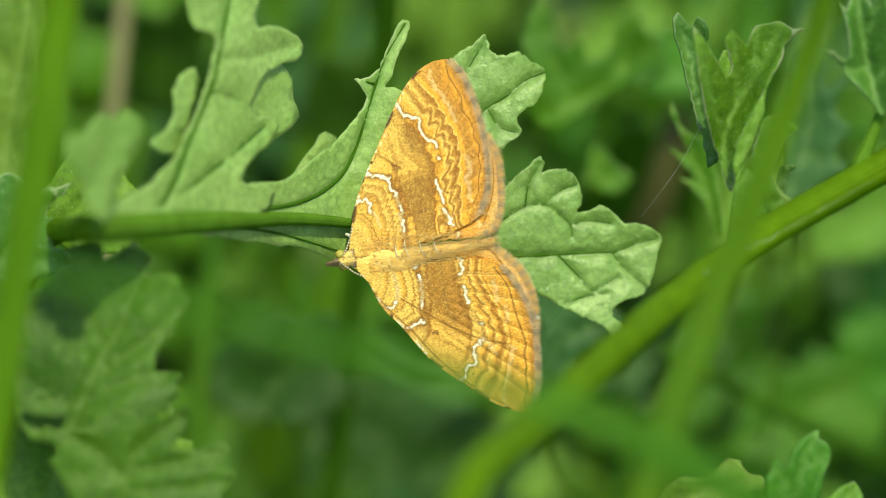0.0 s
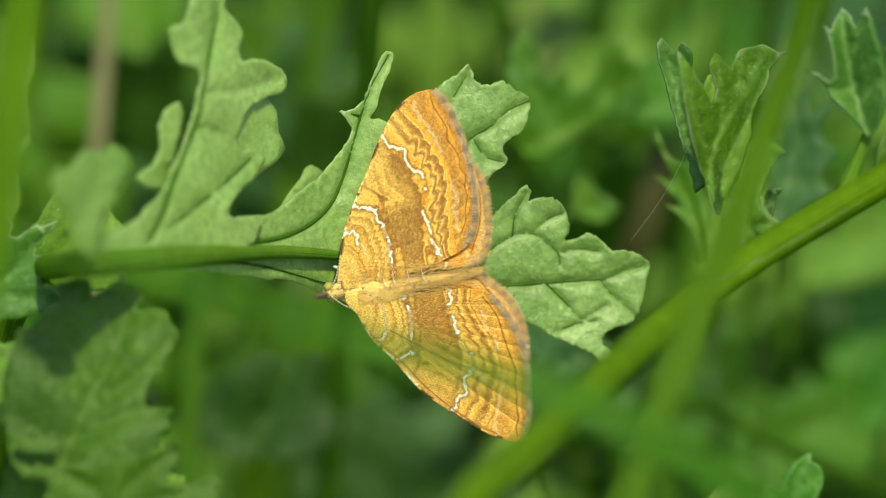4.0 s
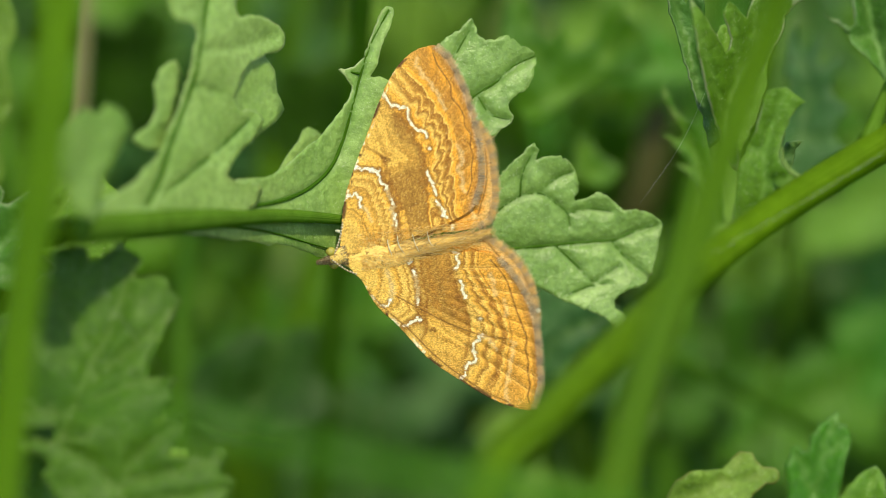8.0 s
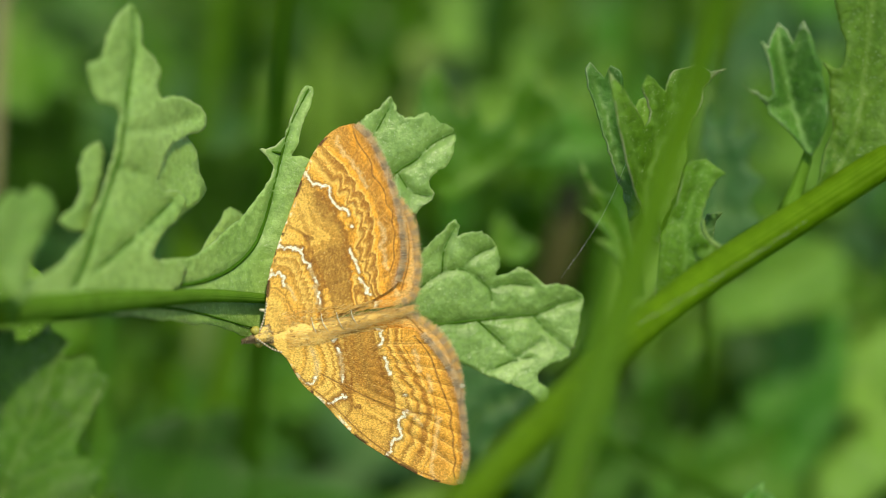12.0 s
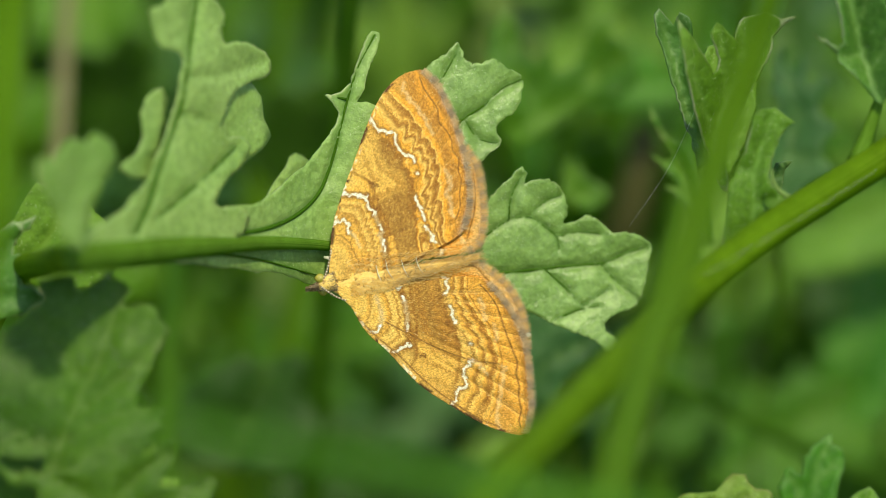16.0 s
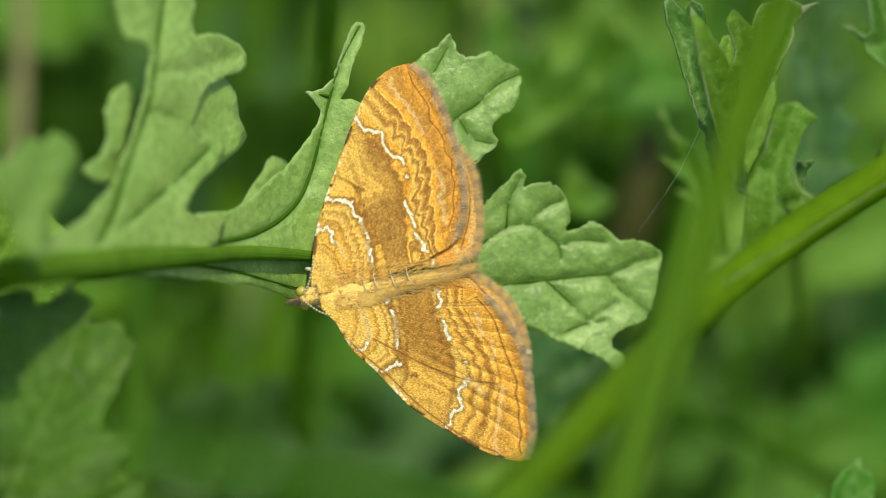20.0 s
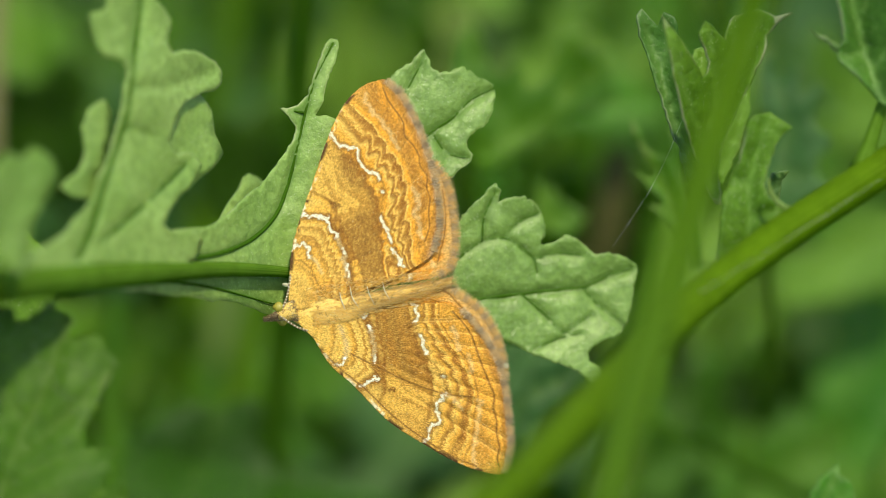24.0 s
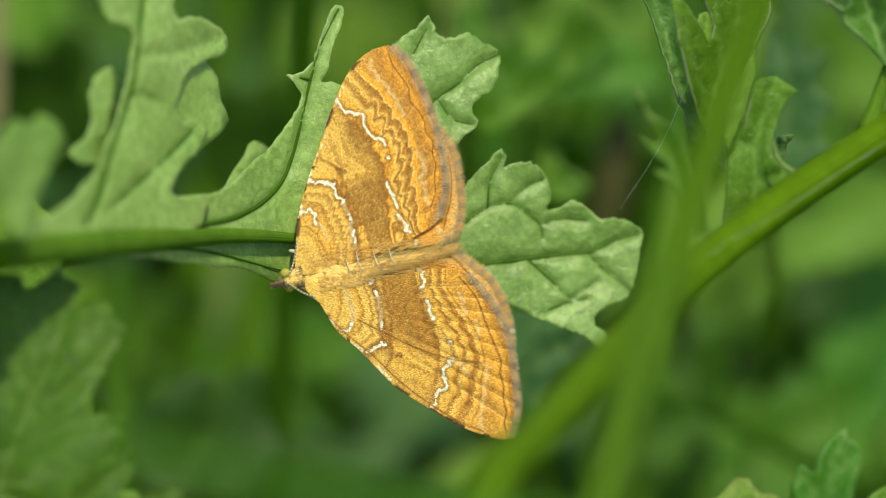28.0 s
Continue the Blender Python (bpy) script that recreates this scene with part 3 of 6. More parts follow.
    lobe(leaf,
        [(-0.83, 11.40), (0.07, 12.79), (0.97, 13.35), (1.80, 13.99), (2.00, 13.44), (2.28, 12.89), (2.97, 12.76), (3.84, 13.01), (4.71, 12.50),
    (5.65, 11.86), (5.58, 10.78), (5.23, 9.95), (4.19, 9.10), (3.98, 8.69), (4.29, 8.07), (4.01, 7.58), (3.49, 7.30), (3.18, 6.88),
    (2.28, 7.08), (0.55, 8.31)],
        lie, [[(0.55, 7.80), (1.93, 9.36), (3.32, 10.24), (4.19, 11.11), (5.65, 11.82)], [(0.55, 11.49), (1.31, 12.81), (1.87, 13.78)], [(2.14, 9.29), (2.97, 8.16), (4.08, 7.93)]],
         LEAF, 0.09, "sunlit side lobe with sunken veins", step=0.18, seed=19, puff=0.26, curl=0.15, wave=0.22, teeth=0.1)
    return plant


seat_plant()


# ---- the stout ragwort stem with its upright leaves ----
def stem_plant():
    low = (1, -24, 62)
    foot = to_ground(low, (-14, 0, 10))
    plant = thing("ragwort_plant", foot, "ragwort with a stout slanting stem and dark toothed leaves", "plant")
    line = [foot, (foot[0] * 0.4 + low[0] * 0.6 - 2, (foot[1] + low[1]) / 2, (foot[2] + low[2]) / 2), low] + [(2.65, -12.37, 52.0), (5.87, -9.27, 42.0), (10.23, -5.34, 30.0), (15.41, -1.02, 16.0), (20.52, 2.68, 10.0), (26.46, 6.31, 8.0), (32.74, 10.20, 7.0), (39.67, 14.32, 6.0)]
    stem = part("stem", tube(line, [1.4, 1.2, 1.0, 0.74, 0.76, 0.88, 1.06, 1.16, 1.16, 1.1, 1.0], 16, 2.5), STEM, plant, "stout ribbed yellow-green stem")
    part("leaf", leaf_blade(
        [(17.52, 4.75), (16.51, 7.52), (15.82, 9.92), (15.41, 11.96), (15.06, 13.82), (14.76, 15.21), (15.23, 14.66), (15.70, 14.03), (16.30, 13.12), (16.80, 12.29), (17.10, 11.69), (17.35, 12.11), (17.44, 12.69), (17.26, 13.34), (17.05, 13.89), (16.93, 14.26), (17.32, 14.87), (17.94, 14.30), (18.36, 13.90), (18.57, 14.70), (18.93, 15.23), (19.67, 15.37), (20.35, 15.55), (21.12, 15.07), (21.92, 15.20), (21.13, 14.64), (20.60, 14.03), (20.51, 13.27), (20.10, 12.51), (19.58, 11.37), (18.89, 9.85), (18.34, 8.71), (17.96, 7.76), (17.76, 6.26), (17.78, 4.76)],
        lambda x, y: 4.0 + 0.75 * np.abs(x - 16.2 - 0.3 * (y - 5.0)), [[(17.65, 4.76), (17.16, 7.73), (17.38, 9.23), (18.43, 11.14), (19.48, 13.05), (20.42, 15.33)], [(17.16, 7.73), (16.01, 11.05), (14.93, 14.75)], [(17.72, 10.18), (17.72, 12.61), (17.27, 14.65)], [(19.21, 12.67), (18.70, 13.95), (18.93, 15.08)]], 0.3, 21, 0.45, 0.3, 0.9, teeth=0.0, sharp=True), LEAF_FOLD, stem, "upright leaf with sharp brown-tipped teeth", thick=0.12)
    part("leaf", leaf_blade(
        [(16.26, 6.16), (15.60, 8.59), (15.00, 10.46), (14.40, 12.61), (13.83, 14.39), (13.71, 15.52), (13.96, 15.90), (14.43, 15.32), (14.76, 14.80), (15.14, 15.61), (15.68, 15.31), (15.86, 14.65), (15.74, 13.89), (15.76, 12.19), (16.43, 9.19), (16.81, 6.56)],
        lambda x, y: 0.5 + 0.7 * np.abs(x - 14.9 + 0.2 * (y - 13.0)), [[(16.44, 6.36), (15.34, 10.47), (14.35, 14.03), (13.93, 15.62)], [(14.89, 12.16), (15.40, 13.88), (15.34, 15.39)]], 0.3, 22, 0.4, 0.3, 0.7, teeth=0.0, sharp=True), LEAF_SLATE, stem, thick=0.12)
    part("leaf", leaf_blade(
        [(16.45, 11.85), (16.60, 13.00), (16.92, 13.58), (17.30, 13.69), (17.69, 13.32), (17.76, 12.47), (17.63, 11.86), (18.02, 10.58), (17.51, 9.23), (16.89, 10.35)],
        lambda x, y: 0.0, [[(17.31, 9.41), (17.32, 11.69), (17.31, 13.41)]], 0.3, 25, 0.4, 0.18, 0.5, teeth=0.0, sharp=True), LEAF_MID, stem, thick=0.12)
    part("leaf", leaf_blade(
        [(16.87, 1.57), (16.18, 3.64), (15.52, 4.57), (14.59, 5.34), (15.59, 5.22), (15.03, 5.89), (14.28, 6.81), (13.56, 7.40), (14.67, 6.83), (15.10, 6.94), (14.36, 8.35), (13.81, 9.28), (13.73, 10.33), (14.32, 9.30), (14.56, 8.64), (15.19, 8.09), (15.82, 7.98), (16.07, 8.60), (15.94, 9.93), (16.50, 8.81), (16.71, 6.91), (17.17, 4.63), (17.54, 1.59)],
        lambda x, y: -14.0 + 0 * x, [[(17.09, 1.77), (16.37, 4.60), (15.54, 6.48), (14.51, 8.54)], [(16.37, 4.60), (14.82, 5.31)], [(15.74, 6.11), (13.79, 7.37)]], 0.3, 28, 0.4, 0.18, 0.5, teeth=0.0, sharp=True), LEAF_BACK, stem, "drooping toothed leaf behind the upright one", thick=0.12)
    part("leaf", leaf_blade(
        [(19.58, 11.19), (19.42, 9.68), (18.86, 7.97), (18.35, 6.83), (17.88, 5.69), (17.68, 6.05), (17.92, 7.75), (18.57, 9.28), (19.09, 10.42)],
        lambda x, y: 7.0, [[(17.76, 5.87), (18.74, 8.72), (19.49, 10.81)]], 0.3, 29, 0.4, 0.18, 0.5, teeth=0.0, sharp=True), LEAF_MID, stem, thick=0.12)
    part("leaf", leaf_blade(
        [(17.31, 1.38), (17.68, 3.70), (17.83, 5.12), (18.31, 6.01), (18.77, 7.08), (19.13, 8.33), (19.40, 9.43), (20.03, 9.66), (20.65, 9.66), (21.10, 9.30), (21.76, 8.85), (21.18, 8.49), (20.77, 7.52), (20.37, 6.54), (20.15, 5.83), (20.27, 5.11), (20.80, 4.54), (21.60, 4.30), (22.23, 4.65), (23.04, 5.10), (22.31, 3.67), (21.06, 2.25), (19.98, 1.19), (18.55, 0.48)],
        lambda x, y: 7.0 + 0 * x, [[(18.91, 1.55), (19.28, 3.69), (19.38, 5.83), (20.02, 7.97), (20.56, 9.39)], [(19.28, 3.69), (20.36, 4.22), (21.60, 4.12)], [(19.38, 5.83), (18.58, 6.01)]], 0.3, 23, 0.4, 0.18, 0.5, teeth=0.0, sharp=True), LEAF_LIT, stem, "spoon-shaped light green lobe clasping the stem", thick=0.12)
    part("leaf", leaf_blade(
        [(20.41, 4.32), (20.63, 5.95), (20.78, 6.40), (21.73, 6.53), (21.29, 6.04), (21.14, 5.22), (20.86, 4.31)],
        lambda x, y: 4.0, [[(20.68, 4.50), (21.05, 5.95), (21.60, 6.45)]], 0.3, 30, 0.4, 0.18, 0.5, teeth=0.0, sharp=True), LEAF_BLUE, stem, thick=0.12)
    part("leaf", leaf_blade(
        [(26.81, 9.82), (25.97, 10.86), (25.13, 11.72), (24.42, 12.38), (24.16, 12.93), (22.71, 14.07), (23.62, 13.58), (24.37, 13.13), (24.71, 13.57), (24.59, 14.69), (24.34, 15.72), (23.91, 16.78), (24.41, 16.40), (24.63, 17.08), (24.98, 17.86), (25.52, 17.34), (25.85, 16.52), (26.41, 17.81), (26.74, 17.05), (27.07, 16.20), (27.43, 15.00), (27.68, 13.63), (27.84, 12.43), (27.72, 11.41), (27.33, 10.50)],
        lambda x, y: 8.0 + 0.6 * np.abs(x - 25.9 + 0.16 * (y - 12.8)), [[(26.78, 10.03), (25.90, 12.80), (25.25, 15.37), (24.98, 17.59)], [(25.90, 12.80), (24.53, 12.65), (23.11, 13.83)], [(26.19, 11.77), (27.48, 13.46)], [(25.54, 14.17), (26.40, 17.06)]], 0.28, 24, 0.55, 0.3, 0.7, teeth=0.0, sharp=True), LEAF_SLATE, stem, "upright green leaf with sharp pale teeth", thick=0.12)
    part("stalk", tube([(26.94, 10.92, 7.8), (26.79, 9.96, 7.8), (26.29, 8.54, 7.8), (25.51, 6.33, 7.8)], [0.2, 0.36, 0.42, 0.7], 10, 0.6, 3), RIB, stem)
    part("leaf", leaf_blade(
        [(27.80, 10.18), (28.30, 11.20), (28.15, 12.97), (28.21, 14.51), (27.74, 15.51), (28.69, 15.02), (29.19, 16.38), (28.80, 17.75), (28.55, 19.29), (28.99, 21.17), (30.99, 22.17), (33.71, 21.11), (33.55, 10.51), (31.48, 9.34), (29.42, 8.24), (27.35, 7.35), (27.54, 8.88)],
        lambda x, y: 7.0 + 0 * x, [[(27.87, 7.85), (29.45, 10.57), (30.37, 15.00), (30.96, 20.46)], [(28.40, 8.87), (28.37, 11.60), (28.34, 14.34)], [(29.82, 12.27), (31.57, 14.98)]], 0.32, 27, 0.4, 0.2, 0.6, teeth=0.0), LEAF_OLIVE, stem, "broad light green leaf base clasping the stem", thick=0.12)
    part("rim", tube([(20.25, 6.06, 9.3), (20.35, 5.30, 9.3), (20.80, 4.65, 9.3), (21.60, 4.29, 9.3), (22.33, 4.57, 9.3), (23.05, 4.96, 9.3)], [0.05, 0.1, 0.13, 0.13, 0.1, 0.05], 8, 0.5), LEAF_PALE, stem, "pale rolled rim of the clasping lobe")
    return plant


stem_plant()


# ---- the moth ----
GOLD, YELLOW, BUFF = (0.92, 0.5, 0.085), (0.95, 0.62, 0.16), (0.8, 0.52, 0.2)
BROWN, DEEP, UMBER = (0.54, 0.26, 0.045), (0.38, 0.165, 0.026), (0.22, 0.09, 0.016)
AMBER, ORANGE, MAUVE, FIELD = (0.93, 0.46, 0.06), (0.92, 0.42, 0.055), (0.5, 0.36, 0.27), (0.46, 0.24, 0.048)

# colours from the wing root (0) to the fringe (1); the white lines stand at 0.2, 0.4 and 0.6, the dark line before the fringe at 0.8
FORE_BANDS = [(0.0, YELLOW), (0.08, BROWN), (0.1, YELLOW), (0.13, GOLD), (0.15, BROWN), (0.17, GOLD), (0.19, DEEP), (0.215, GOLD), (0.258, BROWN),
              (0.275, YELLOW), (0.318, BROWN), (0.335, YELLOW), (0.36, GOLD), (0.385, DEEP), (0.42, FIELD), (0.55, FIELD), (0.592, DEEP), (0.612, AMBER), (0.627, YELLOW), (0.643, DEEP), (0.652, BROWN), (0.662, YELLOW), (0.676, BROWN), (0.69, DEEP), (0.706, DEEP), (0.722, YELLOW), (0.75, AMBER), (0.79, AMBER), (0.86, BROWN), (1.0, MAUVE)]
LOW_BANDS = [(0.0, YELLOW), (0.06, YELLOW), (0.09, GOLD), (0.13, YELLOW), (0.165, GOLD), (0.19, BROWN), (0.22, YELLOW), (0.25, GOLD), (0.268, BROWN), (0.285, YELLOW), (0.32, YELLOW),
             (0.335, BROWN), (0.355, YELLOW), (0.385, DEEP), (0.42, FIELD), (0.47, BROWN), (0.5, FIELD), (0.54, BROWN), (0.592, DEEP), (0.612, YELLOW), (0.632, GOLD), (0.645, DEEP), (0.66, YELLOW),
             (0.675, GOLD), (0.69, DEEP), (0.71, BROWN), (0.724, YELLOW), (0.75, GOLD), (0.785, BROWN), (0.83, GOLD), (0.9, BROWN), (1.0, MAUVE)]
HIND_BANDS = [(0.0, GOLD), (0.4, BROWN), (0.55, DEEP), (0.65, GOLD), (0.78, ORANGE), (0.88, ORANGE), (0.95, BUFF), (1.0, MAUVE)]


def wing_material(name, bands, ray_depth):
    """Wing scales: wavy colour bands from root to margin, combed along the wing, with white lines, veins and a dark line before the fringe."""
    n = Nodes(name)
    reach, comb = n.attr("reach"), n.node("CombineXYZ")
    for k, (key, size) in enumerate((("aside", 17.0), ("ahead", 6.0))):
        n.set(comb.inputs[k], n.math("MULTIPLY", n.attr(key), size))
    hair = n.node("TexNoise", Scale=1.0, Detail=2.0, Roughness=0.6)
    n.set(hair.inputs["Vector"], comb.outputs[0])
    hair = hair.outputs["Fac"]
    soft, fine, mid_n = n.noise(380.0, 2.0), n.noise(2600.0, 3.0, 0.65), n.noise(1000.0, 3.0)
    u = n.math("ADD", reach, n.math("MULTIPLY", n.math("SUBTRACT", soft, 0.5), 0.012))
    u = n.math("ADD", u, n.math("MULTIPLY", n.math("SUBTRACT", mid_n, 0.5), 0.024))
    u = n.math("ADD", u, n.math("MULTIPLY", n.math("SUBTRACT", hair, 0.5), 0.026))
    ramp = n.t.nodes.new("ShaderNodeValToRGB")
    ramp.color_ramp.interpolation = "EASE"
    while len(ramp.color_ramp.elements) < len(bands):
        ramp.color_ramp.elements.new(0.5)
    for e, (at, c) in zip(ramp.color_ramp.elements, bands):
        e.position, e.color = at, (*c, 1.0)
    n.set(ramp.inputs[0], u)
    col = ramp.outputs[0]
    # the bands fade in places
    col = n.mix(n.math("MULTIPLY", n.step(n.noise(420.0, 2.0), 0.45, 0.7), 0.22), col, n.mix(soft, BROWN, YELLOW))
    # a golden patch by the leading edge, outside the brown middle field
    field = n.math("ADD", n.attr("field"), n.math("MULTIPLY", n.math("ADD", n.math("SUBTRACT", mid_n, 0.5), n.math("SUBTRACT", soft, 0.5)), 1.1))
    patch = n.math("MULTIPLY", n.step(field, 0.25, -0.35), n.math("MULTIPLY", n.step(reach, 0.39, 0.42), n.step(reach, 0.605, 0.57)))
    ring = n.math("COSINE", n.math("MULTIPLY", n.math("ADD", field, n.math("MULTIPLY", mid_n, 0.5)), 7.0))
    col = n.mix(n.math("MULTIPLY", patch, 0.85), col, n.mix(n.math("MULTIPLY", n.step(ring, 0.2, 1.0), 0.7), n.mix(soft, GOLD, YELLOW), BROWN))
    # a yellower root and a paler strip along the leading edge
    col = n.mix(n.math("MULTIPLY", n.step(reach, 0.2, 0.03), 0.5), col, (0.95, 0.64, 0.17))
    col = n.mix(n.math("MULTIPLY", n.step(n.attr("costa"), 1.6, 0.3), 0.3), col, (0.96, 0.62, 0.15))
    # dusting of dark scales
    inner = n.math("MULTIPLY", n.math("MULTIPLY", n.step(field, -0.3, 0.4), n.step(reach, 0.36, 0.42)), n.step(reach, 0.64, 0.58))
    dust = n.step(n.math("ADD", n.math("MULTIPLY", n.noise(2900.0, 2.0, 0.7), 0.55), n.math("MULTIPLY", hair, 0.45)), 0.5, 0.58)
    col = n.mix(n.math("MULTIPLY", dust, n.math("ADD", 0.15, n.math("MULTIPLY", inner, 0.45))), col, UMBER)
    light = n.step(n.math("ADD", n.math("MULTIPLY", n.noise(2300.0, 2.0, 0.7), 0.55), n.math("MULTIPLY", hair, 0.45)), 0.54, 0.63)
    col = n.mix(n.math("MULTIPLY", light, 0.24), col, (0.95, 0.62, 0.17))
    dots = n.node("TexVoronoi", Scale=3000.0)
    n.set(dots.inputs["Vector"], n.pos())
    fleck = n.math("MULTIPLY", n.step(dots.outputs["Distance"], 0.27, 0.15), n.step(mid_n, 0.5, 0.6))
    col = n.mix(n.math("MULTIPLY", fleck, 0.4), col, UMBER)
    # veins: a thin dark thread with a paler ridge beside it
    rays = n.math("ADD", n.attr("rays"), n.math("MULTIPLY", n.math("SUBTRACT", fine, 0.5), 0.05))
    shown = n.step(n.noise(260.0, 2.0), 0.32, 0.6)
    col = n.mix(n.math("MULTIPLY", n.step(rays, 0.2, 0.08), n.math("MULTIPLY", n.math("MULTIPLY", shown, n.step(reach, 0.57, 0.7)), 0.5 * ray_depth)), col, (0.93, 0.66, 0.22))
    col = n.mix(n.math("MULTIPLY", n.step(rays, 0.06, 0.015), n.math("MULTIPLY", n.step(reach, 0.56, 0.7), ray_depth)), col, DEEP)
    # the white lines, combed outwards, with their dark edging; the spot; the pale lines
    jag = n.math("ADD", n.math("MULTIPLY", n.math("SUBTRACT", hair, 0.5), 0.36), n.math("MULTIPLY", n.math("SUBTRACT", n.noise(2600.0, 3.0, 0.65), 0.5), 0.26))
    w = n.math("ADD", n.attr("white"), jag)
    col = n.mix(n.math("MULTIPLY", n.step(w, 0.3, 0.1), 0.6), col, UMBER)
    pale = n.step(n.math("ADD", n.attr("pale"), n.math("MULTIPLY", jag, 1.3)), 0.19, 0.02)
    col = n.mix(n.math("MULTIPLY", pale, 0.45), col, (0.95, 0.78, 0.46))
    col = n.mix(n.step(w, 0.1, 0.06), col, (0.98, 0.95, 0.84))
    col = n.mix(n.math("MULTIPLY", n.step(n.math("ADD", n.attr("spot"), jag), 0.17, 0.05), 0.75), col, UMBER)
    # margin
    line = n.math("ADD", n.attr("line"), n.math("MULTIPLY", n.math("SUBTRACT", fine, 0.5), 0.05))
    col = n.mix(n.math("MULTIPLY", n.step(line, 0.17, 0.05), 0.35), col, BROWN)
    col = n.mix(n.math("MULTIPLY", n.step(line, 0.07, 0.02), 0.75), col, (0.22, 0.1, 0.025))
    costa = n.step(n.attr("costa"), 0.24, 0.05)
    bead = n.noise(1000.0, 2.0)
    col = n.mix(n.math("MULTIPLY", costa, n.step(bead, 0.5, 0.56)), col, (0.13, 0.065, 0.02))
    col = n.mix(n.math("MULTIPLY", costa, n.step(bead, 0.45, 0.38)), col, (0.94, 0.84, 0.62))
    # the outer third turns orange
    col = n.times(col, n.mix(n.step(reach, 0.5, 0.8), (1.0, 1.0, 1.0), (1.03, 0.955, 0.87)))
    # scales: combed light and dark, fine grit
    col = n.times(col, n.mix(n.step(hair, 0.28, 0.72), (0.7, 0.66, 0.58), (1.22, 1.24, 1.28)))
    grit = n.noise(7500.0, 2.0, 0.7)
    col = n.times(col, n.mix(n.step(grit, 0.32, 0.68), (0.8, 0.77, 0.71), (1.15, 1.16, 1.17)))
    h = n.math("ADD", n.math("MULTIPLY", hair, 1.6), n.math("ADD", n.math("MULTIPLY", grit, 0.5), fine))
    return n.close(col, 0.58, n.bump(h, 0.6, 0.00009), 0.1, col, 0.25, 0.08)


def fur_material(name, a, b, c):
    n = Nodes(name)
    r = n.node("NewGeometry").outputs["Random Per Island"]
    col = n.mix(n.step(n.math("ADD", n.math("MULTIPLY", r, 0.5), n.math("MULTIPLY", n.attr("mark"), 0.5)), 0.15, 0.6), a, b)
    col = n.mix(n.step(r, 0.75, 1.0), col, c)
    return n.close(col, 0.55, None, 0.2, col, 0.3, 0.3)


FORE_SCALES = wing_material("forewing scales", FORE_BANDS, 0.3)
LOW_SCALES = wing_material("pleated forewing scales", LOW_BANDS, 0.7)
HIND_SCALES = wing_material("hindwing scales", HIND_BANDS, 0.3)
FUR_GOLD = fur_material("golden fur", (0.7, 0.4, 0.07), (0.88, 0.56, 0.14), (0.93, 0.76, 0.4))
FUR_BODY = fur_material("yellow fur", (0.9, 0.58, 0.14), (0.97, 0.72, 0.26), (0.97, 0.82, 0.45))
FUR_TAIL = fur_material("tawny fur", (0.7, 0.44, 0.13), (0.9, 0.63, 0.22), (0.95, 0.78, 0.42))
FUR_BROWN = fur_material("brown fringe", (0.42, 0.3, 0.2), (0.8, 0.56, 0.28), (0.92, 0.78, 0.55))
FUR_ORANGE = fur_material("orange fringe", (0.6, 0.42, 0.24), (0.93, 0.62, 0.22), (0.92, 0.76, 0.5))
FUR_HEAD = fur_material("grizzled fur", (0.2, 0.12, 0.05), (0.5, 0.34, 0.15), (0.85, 0.75, 0.5))
FUR_WHITE = fur_material("cream scales", (0.8, 0.74, 0.56), (0.9, 0.86, 0.72), (0.7, 0.55, 0.3))


def plain(name, color, rough, gloss=0.5):
    n = Nodes(name)
    return n.close(n.times(color, n.mix(n.noise(3000.0, 3.0), (0.7, 0.7, 0.7), (1.25, 1.25, 1.25))), rough, n.bump(n.noise(5000.0), 0.5, 0.0001), 0.0, None, gloss)


def body_material():
    n = Nodes("body scales")
    dust = n.step(n.noise(1900.0, 5.0, 0.8), 0.54, 0.62)
    col = n.mix(n.math("MULTIPLY", dust, 0.85), n.mix(n.noise(700.0), (0.9, 0.57, 0.13), (0.97, 0.72, 0.25)), (0.3, 0.15, 0.03))
    return n.close(col, 0.65, n.bump(n.noise(3500.0, 3.0), 0.3, 0.0001), 0.0, None, 0.3, 0.3)


BODY = body_material()
EYE = plain("compound eye", (0.42, 0.36, 0.06), 0.25, 0.8)
FEELER = plain("feeler", (0.26, 0.19, 0.11), 0.6)

AXIS_A = np.array([(-7.11, -0.51)][0])
AXIS_B = np.array([(2.89, 1.03)][0])


def wing_lie(x, y):
    """The wings slope gently down on both sides of the body."""
    q = np.column_stack([x, y])
    return 1.6 - 0.24 * x - 0.06 * to_line(q, [AXIS_A, AXIS_B]) + 0.05 * np.sin(0.9 * x + 0.4 * y)


